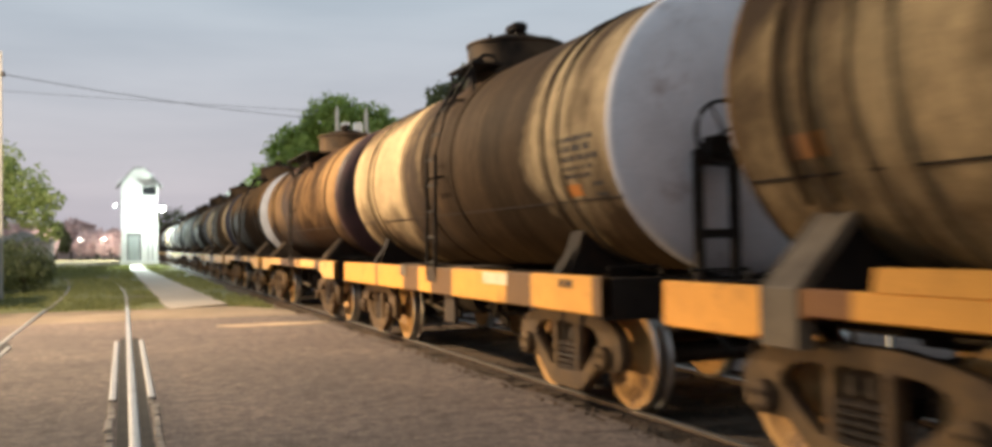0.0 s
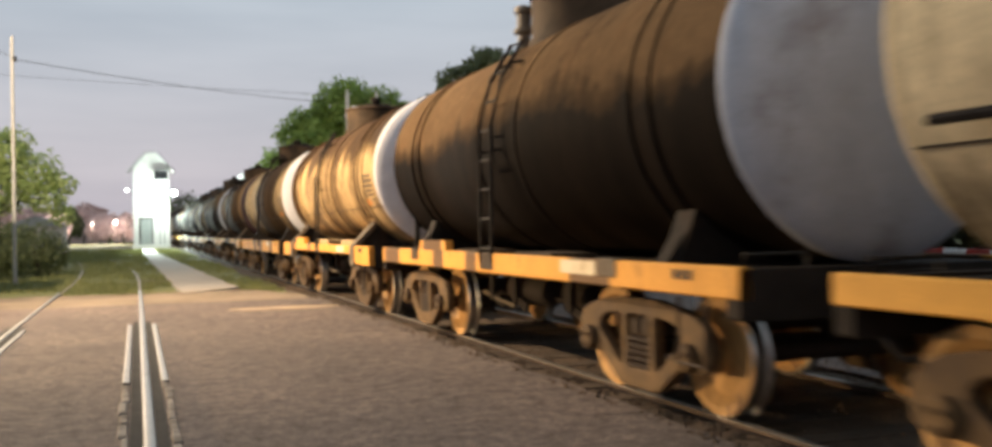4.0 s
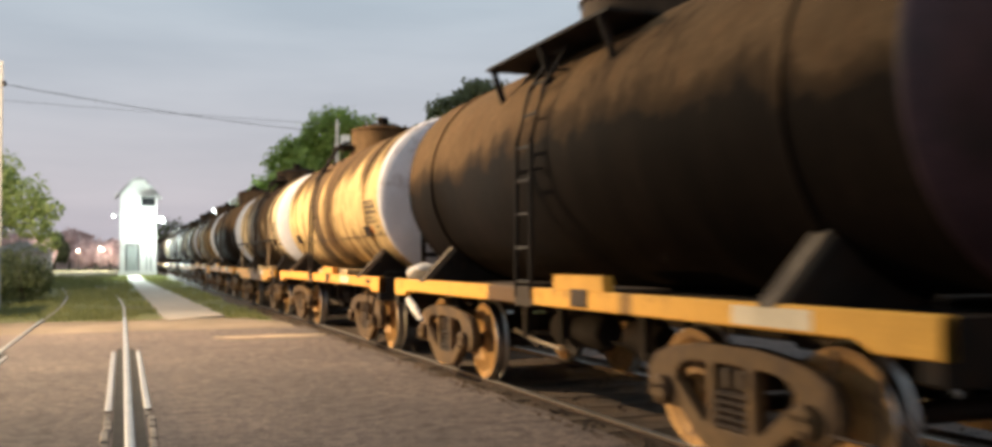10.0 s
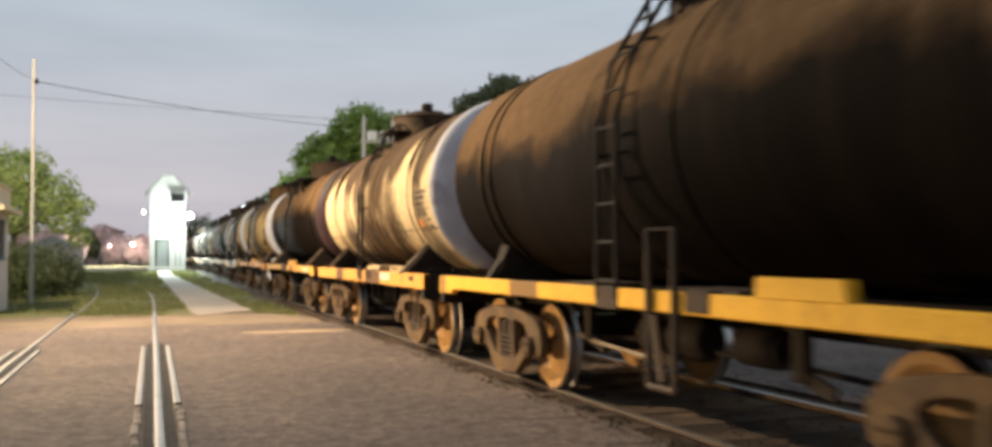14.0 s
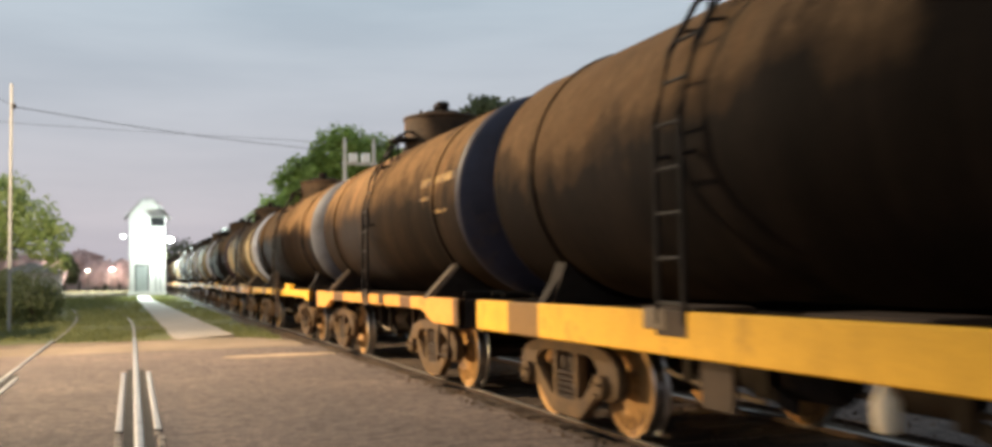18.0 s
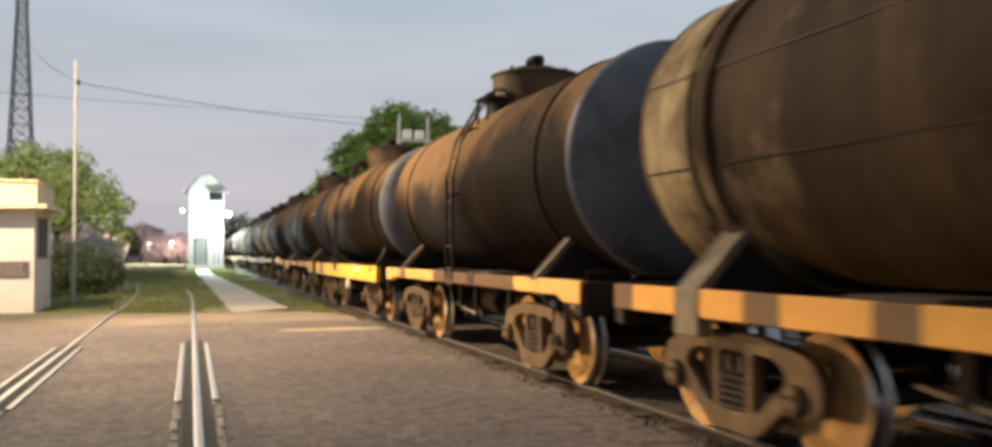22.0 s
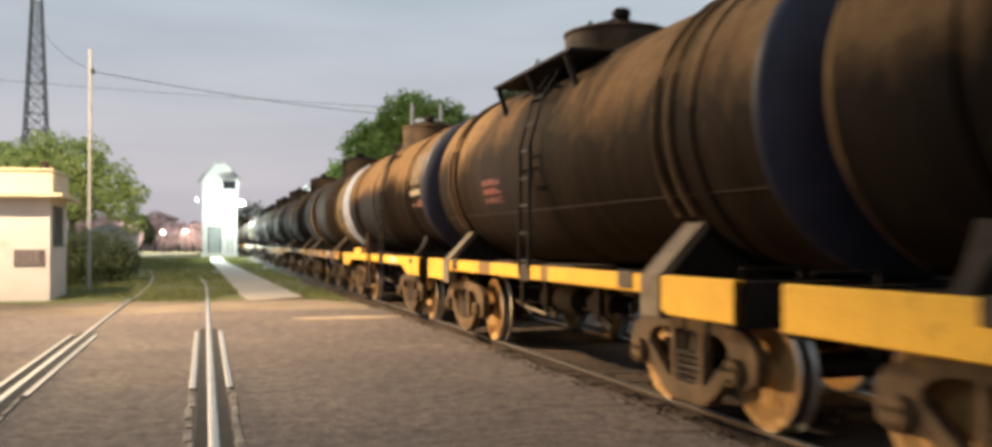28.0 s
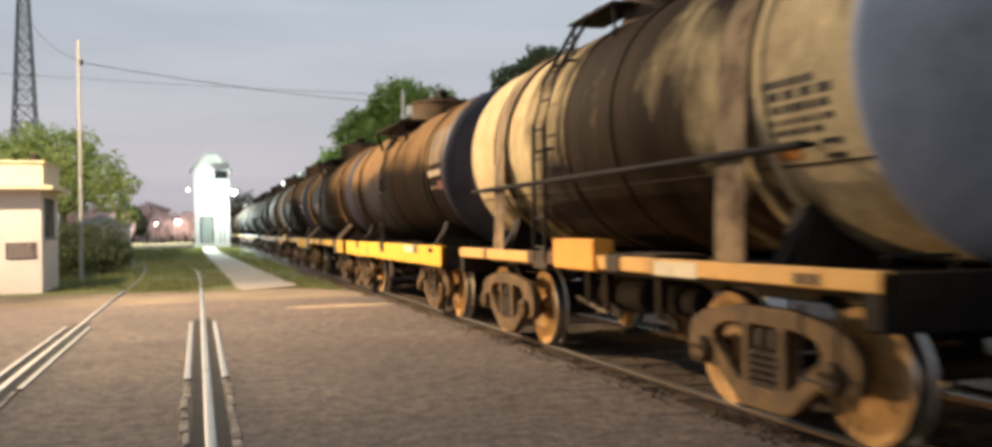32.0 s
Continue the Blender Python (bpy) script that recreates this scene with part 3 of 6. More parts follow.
    dome = part("dome", bm, TANKS["ochre"] if "y" in flags else DOME, car)
    dome.location = (0, 0.25, TANK_Z)
    bm = lathe(B(), [(0.02, 0.0), (0.34, 0.0), (0.34, 0.05), (0.28, 0.08), (0.02, 0.09)], 20, "z")
    lid = part("lid", bm, BLACK, dome)
    lid.location = (0, 0, 1.15 + tall)
    bm = tube(B(), [(0.0, 0.30, 0.06), (0.0, 0.36, 0.13), (0.0, 0.20, 0.16), (0.0, -0.10, 0.12)], 0.018, 6)
    tube(bm, [(-0.10, 0.0, 0.08), (-0.08, 0.0, 0.14), (0.08, 0.0, 0.14), (0.10, 0.0, 0.08)], 0.014, 6)
    lever = part("lid_lever", bm, BLACK, dome)
    lever.location.z = 1.15 + tall
    for k in range(6):
        a = math.pi * k / 3 + 0.4
        bolt = part("lid_bolt", lathe(B(), [(0.02, -0.01), (0.028, -0.01), (0.028, 0.06), (0.02, 0.065)], 6, "z"), BLACK, dome)
        bolt.location = (0.44 * math.cos(a), 0.44 * math.sin(a), 1.145 + tall)
    for k in range(2 if "v" in flags else 1):
        bm = lathe(B(), [(0.02, 0.0), (0.06, 0.0), (0.06, 0.08), (0.10, 0.10), (0.11, 0.15), (0.08, 0.19), (0.02, 0.20)], 12, "z")
        vlv = part("valve", bm, BLACK, dome)
        vlv.location = (-0.12, -0.40 + 0.16 * k, 1.13 + tall)
    if "V" in flags:
        # a standing vent beside the dome
        bm = lathe(B(), [(0.02, 1.12), (0.07, 1.12), (0.07, 1.32), (0.12, 1.34), (0.12, 1.38), (0.08, 1.40), (0.08, 1.55), (0.11, 1.57), (0.11, 1.63), (0.02, 1.66)], 14, "z")
        vent = part("vent", bm, PIPE, dome, "pale weathered vent")
        vent.location = (-0.52, 0.55, -0.08)
    # ladders, with the platform that they lead to
    for side in (-1, 1):
        if "x" in flags:
            continue
        lad = new("ladder")
        lad.parent = car
        lad.location.y = climb
        if style == "deep":
            part("step_panel", box(B(), side * 1.20 - 0.02, side * 1.20 + 0.02, climb - 0.55, climb - 0.2, 0.45, 0.80, 0.01), BROWN_STEEL, car)
        part("ladder_bracket", box(B(), -side * -1.262 - 0.054, -side * -1.262 + 0.054, climb - 0.19, climb + 0.19, 0.90, 1.078, 0.008), BROWN_STEEL, car)
        for dy in (-0.165, 0.165):
            part("stringer", tube(B(), [(-side * x, dy, z) for x, z in (LADDER[:4] if "d" in flags or "z" in flags else LADDER)], 0.021, 6), BLACK, lad)
            for z, inner in ((2.1, 1.20), (3.0, 0.93)):
                x = np.interp(z, [q for _, q in LADDER[:5]], [-p for p, _ in LADDER[:5]])
                part("ladder_stay", tube(B(), [(side * x, dy, z), (side * inner, dy, z + 0.02)], 0.016, 6), BLACK, lad)
        for z in [1.12 + 0.3 * k for k in range(8)]:
            for (xa, za), (xb, zb) in zip(LADDER[:5], LADDER[1:5]):
                if za <= z < zb:
                    x = xa + (xb - xa) * (z - za) / (zb - za)
                    part("rung", tube(B(), [(-side * x, -0.165, z), (-side * x, 0.165, z)], 0.013, 6), RUNG, lad)
    if "d" in flags:
        for side in (-1, 1):
            x0, x1 = sorted((side * 0.62, side * 1.12))
            part("deck_plate", box(B(), x0, x1, -1.1, 1.6, 3.27, 3.30), BLACK, car, "oily black deck plate beside the dome")
            for dy in (-0.95, 0.25, 1.45):
                part("deck_bracket", strip(B(), (side * 1.10, dy, 3.27), (side * 0.98, dy, 2.92), 0.06, 0.03, (0, 1, 0)), BLACK, car)
        part("deck_plate", box(B(), -0.61, 0.61, 0.9, 1.6, 3.455, 3.48), BLACK, car)
    elif "x" not in flags and "z" not in flags:
        # foot plate between the ladder's head and the dome
        ya, yb = min(climb - 0.24, 0.10), max(climb + 0.24, 0.40)
        for side in (-1, 1):
            x0, x1 = sorted((side * 0.46, side * 0.86))
            bm = box(B(), x0, x1, ya, yb, 3.44, 3.465)
            part("foot_plate", bm, BLACK, car)
            for dy in (ya + 0.05, yb - 0.05):
                part("plate_stay", tube(B(), [(side * 0.82, dy, 3.10), (side * 0.82, dy, 3.44)], 0.018, 6), BLACK, car)
    if "p" in flags:
        for side in (-1, 1):
            bm = tube(B(), [(side * 1.30, -hl + 0.35, 1.78), (side * 1.30, hl - 0.35, 1.78)], 0.028, 8)
            for k in range(5):
                y = -hl + 0.5 + k * (2 * hl - 1.0) / 4
                tube(bm, [(side * 1.30, y, 1.78), (side * 1.10, y, 1.80)], 0.02, 6)
            part("handrail", bm, BLACK, car)
    # underframe
    for side in (-1, 1):
        part("side_sill", sill(B(), side, half, style), SILLS[paint], car, "%s painted steel sill with dirt" % {"soiled": "ochre", "burnt": "ochre", "dulled": "ochre", "stained": "ochre"}.get(paint, paint))
        for flag, y, w in (("k", half - 2.47, 0.55), ("K", -half + 2.8, 0.40), ("J", -0.9, 0.45)):
            if flag not in flags:
                continue
            ring = lambda x: [(x, y - w, 1.071), (x, y + w, 1.071), (x, y + w - 0.02, 1.19), (x, y - w + 0.02, 1.19)]
            part("sill_block", quads(B(), [ring(side * 1.265 - 0.045), ring(side * 1.265 + 0.045)]), SILLS[paint], car, smooth=0)
        if "e" in flags:
            part("stencil", box(B(), side * 1.3115 - 0.003, side * 1.3115 + 0.003, -half + 0.85, -half + 1.55, 0.94, 1.05), PALE, car)
        if "w" in flags or "n" in flags or "l" in flags:
            x = side * 1.3115
            part("stencil", box(B(), x - 0.003, x + 0.003, -half + 1.9, -half + 2.55, 0.945, 1.055), PALE, car)
            for k in range(3):
                part("stencil_mark", box(B(), x - 0.005, x + 0.005, -half + 0.5 + k * 0.09, -half + 0.56 + k * 0.09, 0.97, 1.035), INK, car)
        for k in range(4):
            y = -half + 1.7 + k * (length - 3.4) / 3
            part("post_strap", box(B(), side * 1.265 - 0.055, side * 1.265 + 0.055, y - 0.14, y + 0.14, 0.95 - 0.01, 1.082, 0.008), BROWN_STEEL if k % 2 else SADDLE, car) if (k + len(label)) % 3 == 0 else None
    bm = box(B(), -0.20, 0.20, -half + 0.05, half - 0.05, 0.72, 1.02, 0.02)
    part("centre_sill", bm, BLACK, car)
    bm = box(B(), -1.215, 1.215, -half + 0.02, half - 0.02, 1.0, 1.035)
    part("deck", bm, BLACK, car)
    for end in (-1, 1):
        y = end * half
        bm = box(B(), -1.30, 1.30, min(y, y - end * 0.14) , max(y, y - end * 0.14), 0.74, 1.055, 0.02)
        box(bm, -0.25, 0.25, min(y, y + end * 0.12), max(y, y + end * 0.12), 0.70, 1.02, 0.03)
        part("end_sill", bm, BLACK, car)
        bm = box(B(), -0.09, 0.09, min(y, y + end * 0.36), max(y, y + end * 0.36), 0.72, 0.92, 0.03)
        box(bm, -0.15, 0.12, min(y + end * 0.30, y + end * 0.47), max(y + end * 0.30, y + end * 0.47), 0.68, 0.96, 0.04)
        part("coupler", bm, BROWN_STEEL, car)
        tb = [(-0.45, y, 0.80), (-0.45, y + end * 0.15, 0.68), (-0.38, y + end * 0.32, 0.50), (-0.30, y + end * 0.44, 0.52)]
        part("brake_hose", tube(B(), tb, 0.028, 8), BLACK, car)
        for side in (-1, 1):
            # corner step and hand hold
            y2 = y - end * 0.55
            if (end > 0) == ("g" in flags):
                part("corner_step", tube(B(), [(side * 1.28, y2 - 0.17, 0.85), (side * 1.30, y2 - 0.17, 0.42), (side * 1.30, y2 + 0.17, 0.42), (side * 1.28, y2 + 0.17, 0.85)], 0.018, 6), BROWN_STEEL, car)
            bm = tube(B(), [(side * 1.18, y - end * 0.12, 1.03), (side * 1.18, y - end * 0.12, 1.14), (side * 0.72, y - end * 0.12, 1.14), (side * 0.72, y - end * 0.12, 1.03)], 0.014, 6)
            part("hand_hold", bm, RUNG if rnd.random() < 0.6 else BLACK, car)
            # saddle gusset from the sill up to the barrel
            ys = y - end * 1.22
            wide = 0.32 if "s" in flags else 0.15
            if "i" in flags:
                # a small bracket set in from the sill
                bm = strip(B(), (side * 1.12, ys, 1.037), (side * 0.96, ys, 1.27), 0.16, 0.025, (side * 0.86, 0, 0.5))
                for dy in (-0.07, 0.07):
                    strip(bm, (side * 1.04, ys + dy, 1.037), (side * 0.92, ys + dy, 1.24), 0.12, 0.02, (0, 1, 0))
                part("saddle_bracket", bm, BLACK, car)
                continue
            bm = strip(B(), (side * 1.31, ys, 1.045), (side * 0.89, ys, 1.49), wide, 0.025, (side * 0.73, 0, 0.69))
            for dy in (-1, 1):
                strip(bm, (side * 1.30, ys + dy * (wide / 2 - 0.012), 1.04), (side * 0.88, ys + dy * (wide / 2 - 0.012), 1.485), 0.07, 0.022, (0, 1, 0))
            part("saddle_gusset", bm, SADDLE, car)
            if "s" in flags:
                part("sill_clamp", box(B(), side * 1.265 - 0.06, side * 1.265 + 0.06, ys - wide / 2, ys + wide / 2, 0.74, 1.075, 0.01), SADDLE, car)
        bm = B()
        ys = y - end * 1.22
        ring = lambda q: [(math.sin(radians(a)) * (TANK_R + 0.01), q, TANK_Z - math.cos(radians(a)) * (TANK_R + 0.01)) for a in range(-48, 49, 12)] + ([(1.05, q, 1.036), (-1.05, q, 1.036)] if "i" in flags else [(1.25, q, 1.06), (1.20, q, 1.036), (-1.20, q, 1.036), (-1.25, q, 1.06)])
        quads(bm, [ring(ys - 0.12), ring(ys + 0.12)])
        part("saddle", bm, BLACK, car)
        add_bogie(car, end * (half - trucks[0 if end > 0 else 1]))
    if "s" in flags:
        for y in (half - 1.22, -half + 1.22):
            for side in (-1, 1):
                bm = B()
                for dy in (-0.12, 0.12):
                    arc = [(side * (TANK_R + 0.03) * math.cos(radians(a)), y + dy, TANK_Z + (TANK_R + 0.03) * math.sin(radians(a))) for a in range(-36, 91, 9)]
                    tube(bm, arc, 0.02, 6)
                part("tank_strap", bm, TANKS[body], car)
    for flag, places, wide in (("S", (-2.62, 2.5), 0.36), ("T", (-2.88, -2.62, 2.62, 2.88), 0.075)):
        # steel bands over the tank, hanging straight down to the sill
        for y in places if flag in flags else ():
            for side in (-1, 1):
                path = [(side * (TANK_R + 0.028) * math.cos(radians(a)), TANK_Z + (TANK_R + 0.028) * math.sin(radians(a))) for a in range(89, -1, -8)] + [(side * 1.245, 1.9), (side * 1.27, 1.074)]
                bm = quads(B(), [[(x, y - wide / 2, z), (x, y + wide / 2, z), (x + side * 0.014, y + wide / 2, z + 0.002), (x + side * 0.014, y - wide / 2, z + 0.002)] for x, z in path])
                part("tank_band", bm, BAND, car)
    # gear under the floor
    bm = lathe(B(), [(0.02, -0.5), (0.13, -0.49), (0.17, -0.42), (0.17, 0.42), (0.13, 0.49), (0.02, 0.5)], 16, "y", (-0.62, 0.35, 0.66))
    part("air_reservoir", bm, BLACK, car)
    bm = lathe(B(), [(0.02, -0.28), (0.11, -0.28), (0.14, -0.2), (0.14, 0.2), (0.06, 0.28), (0.02, 0.28)], 14, "y", (-0.58, -0.75, 0.66))
    part("brake_cylinder", bm, BLACK, car)
    bm = tube(B(), [(-0.55, -half + 1.9, 0.50), (-0.6, -0.9, 0.58), (-0.6, 0.9, 0.58), (-0.55, half - 1.9, 0.50)], 0.022, 6)
    tube(bm, [(-0.95, -half + 0.3, 0.90), (-0.95, half - 0.3, 0.90)], 0.025, 6)
    part("brake_rodding", bm, BLACK, car)
    part("pull_rod", tube(B(), [(-0.80, half - 2.9, 0.58), (-0.84, half - 3.3, 0.54), (-0.84, 0.4, 0.48)], 0.020, 6), PIPE, car)
    for y in (half - 3.3, 0.4, -half + 3.4):
        bm = box(B(), -0.86, -0.79, y - 0.06, y + 0.06, 0.52, 1.0, 0.01)
        strip(bm, (-0.82, y - 0.05, 0.55), (-0.82, y - 0.30, 0.48), 0.09, 0.03, (1, 0, 0))
        part("rod_hanger", bm, BLACK, car)
    bm = lathe(B(), [(0.02, 0.48), (0.12, 0.48), (0.12, 0.60), (0.17, 0.64), (0.17, 1.0), (0.02, 1.0)], 14, "z", (-0.1, 0.0, 0))
    part("bottom_outlet", bm, BLACK, car)
    pale_wood = any(k in flags for k in "ABC")
    for y, w in ((-0.63, 0.87), (-2.3, 1.0)) if "B" in flags else ((0.05, 1.15), (-2.4, 1.2)) if "A" in flags else ((0.1, 0.85), (-1.5, 0.85)) if "C" in flags else ((-0.9, 0.9), (1.0, 0.7)):
        part("timber_baulk", box(B(), -1.19, -0.72, y - w / 2, y + w / 2, 1.036, 1.15 if pale_wood else 1.09, 0.015), BAULK if pale_wood else BAULK_DARK, car)
    if "b" in flags:
        y = -half + inset - 0.33
        stand = new("brake_stand")
        stand.parent = car
        part("foot_board", box(B(), -0.66, -0.26, y - 0.03, -half + 0.05, 1.0, 1.03), BLACK, stand)
        for dx in (-0.62, -0.30):
            part("post", box(B(), dx - 0.03, dx + 0.03, y - 0.03, y + 0.03, 1.031, 2.02, 0.008), BLACK, stand)
        for z0, z1 in ((1.90, 1.98), (1.35, 1.42)):
            part("cross_bar", box(B(), -0.65, -0.27, y - 0.036, y + 0.02, z0, z1), BLACK, stand)
        part("gear_box", box(B(), -0.54, -0.38, y - 0.08, y + 0.05, 1.982, 2.12, 0.01), BLACK, stand)
        bm = B()
        pts = [(-0.46 + 0.24 * math.cos(a), y - 0.11, 2.14 + 0.24 * math.sin(a)) for a in (k * math.pi / 10 for k in range(21))]
        tube(bm, pts, 0.018, 6)
        for k in range(4):
            a = k * math.pi / 2 + 0.5
            tube(bm, [(-0.46, y - 0.11, 2.14), (-0.46 + 0.24 * math.cos(a), y - 0.11, 2.14 + 0.24 * math.sin(a))], 0.012, 5)
        part("brake_wheel", bm, BLACK, stand)
    if "l" in flags:
        # lettering too faint to read: bars of its size, in two rows and a column
        for a, tall, wide, gap in ((-4.2, 2.3, 0.085, 0.03), (-8.0, 2.7, 0.13, 0.04), (-11.8, 2.4, 0.085, 0.03), (-15.4, 1.9, 0.07, 0.04), (-18.6, 1.9, 0.08, 0.03)):
            y = -hl + 0.22 + rnd.uniform(0.0, 0.2)
            while y < -hl + 0.98:
                w = wide * rnd.uniform(0.7, 1.3)
                part("lettering_bar", arc_patch(B(), y, y + w, a, a + tall, TANK_R + 0.003, 0.002, 2), INK, barrel)
                y += w + gap * rnd.uniform(0.7, 1.6)
        for a in (-22.5, -27.0):
            part("lettering_bar", arc_patch(B(), -hl + 0.24, -hl + 0.42, a, a + 1.6, TANK_R + 0.003, 0.002, 2), INK, barrel)
        part("placard", arc_patch(B(), -hl + 0.66, -hl + 0.92, -26, -21, TANK_R + 0.003, 0.002, 3), ORANGE_LABEL, barrel)
    if "w" in flags:
        for y, w, a0, a1, m in ((-hl + 0.12, 0.85, 3, 30, PATCH), (-hl + 0.12, 0.85, -6, -1.5, DIM_LABEL), (-hl + 0.08, 0.28, -16, -10, RED_LABEL), (-hl + 0.35, 0.5, -15, -13, PATCH)):
            part("label_patch", arc_patch(B(), y, y + w, a0, a1, TANK_R + 0.003, 0.002, 4), m, barrel)
    if "Y" in flags:
        # faded yellow stencil too worn to read
        for a, y, y1, wide in ((9.5, -hl + 0.12, -hl + 1.5, 0.12), (1.0, -hl + 1.1, -hl + 1.5, 0.10), (-8.0, -hl + 0.4, -hl + 0.9, 0.10)):
            while y < y1:
                w = wide * rnd.uniform(0.7, 1.2)
                part("lettering_bar", arc_patch(B(), y, y + w, a, a + (4.6 if a > 5 else 2.0), TANK_R + 0.003, 0.002, 2), FADED_YELLOW, barrel, "faded yellow stencil mark")
                y += w + rnd.uniform(0.03, 0.07)
    if "q" in flags:
        part("placard", arc_patch(B(), 3.42, 3.75, -23, -16, TANK_R + 0.003, 0.002, 4), ORANGE_LABEL, barrel)
    if "j" in flags:
        for a in (-21, -15.5, -10):
            part("red_label", arc_patch(B(), 1.35, 2.1, a, a + 3.6, TANK_R + 0.003, 0.002, 4), RED_LABEL, barrel)
    if "o" in flags:
        for side in (-1, 1):
            part("tool_box", box(B(), side * 1.24 - 0.10, side * 1.24 + 0.10, -0.45, 0.53, 0.93, 1.21, 0.012), SILLS["orange"], car, "scuffed orange box on the sill")
    if "c" in flags:
        for y in (hl - 0.95, -hl + 0.95):
            part("name_plate", arc_patch(B(), y - 0.2, y + 0.2, -28, -20, TANK_R + 0.025, 0.012, 3), BLACK, barrel)
    if "r" in flags:
        bm = bmesh.new()
        bmesh.ops.create_icosphere(bm, subdivisions=3, radius=0.2)
        for v in bm.verts:
            k = 1 + 0.55 * noise.noise(v.co * 7)
            v.co = Vector((v.co.x * 1.1 * k, v.co.y * 1.5 * k, v.co.z * 0.6 * k + 0.1))
        o = part("rag", bm, GREY_RAG, car, "pale crumpled cloth on the deck", 60)
        o.location = (-0.95, half - 0.25, 1.04)
    if "R" in flags:
        bm = tube(B(), [(-1.34, half - 0.75, 0.82), (-1.35, half - 1.0, 0.74), (-1.34, half - 1.3, 0.60)], [0.04, 0.05, 0.03], 8)
        part("rag_strip", bm, GREY_RAG, car, "pale cloth strip hanging from the sill")
    if "g" in flags or "G" in flags:
        for side in (-1, 1):
            ya, yb = (half - 3.91, half - 4.30) if "g" in flags else (-half + 4.07, -half + 4.43)
            bm = tube(B(), [(side * 1.34, ya, 0.40), (side * 1.34, ya, 1.50), (side * 1.34, yb, 1.50), (side * 1.34, yb, 0.40)], 0.026, 6)
            tube(bm, [(side * 1.34, ya, 0.40), (side * 1.34, yb, 0.40)], 0.03, 6)
            strip(bm, (side * 1.34, yb - 0.06, 0.90), (side * 1.34, (ya + yb) / 2, 0.45), 0.09, 0.02)
            part("step_frame", bm, BROWN_STEEL, car)
    if "m" in flags:
        part("marker_bottle", lathe(B(), [(0.02, 0.60), (0.055, 0.60), (0.065, 0.64), (0.065, 0.75), (0.03, 0.82), (0.02, 0.84)], 12, "z", (-1.28, -1.15, -0.05)), PALE, car)
    return car


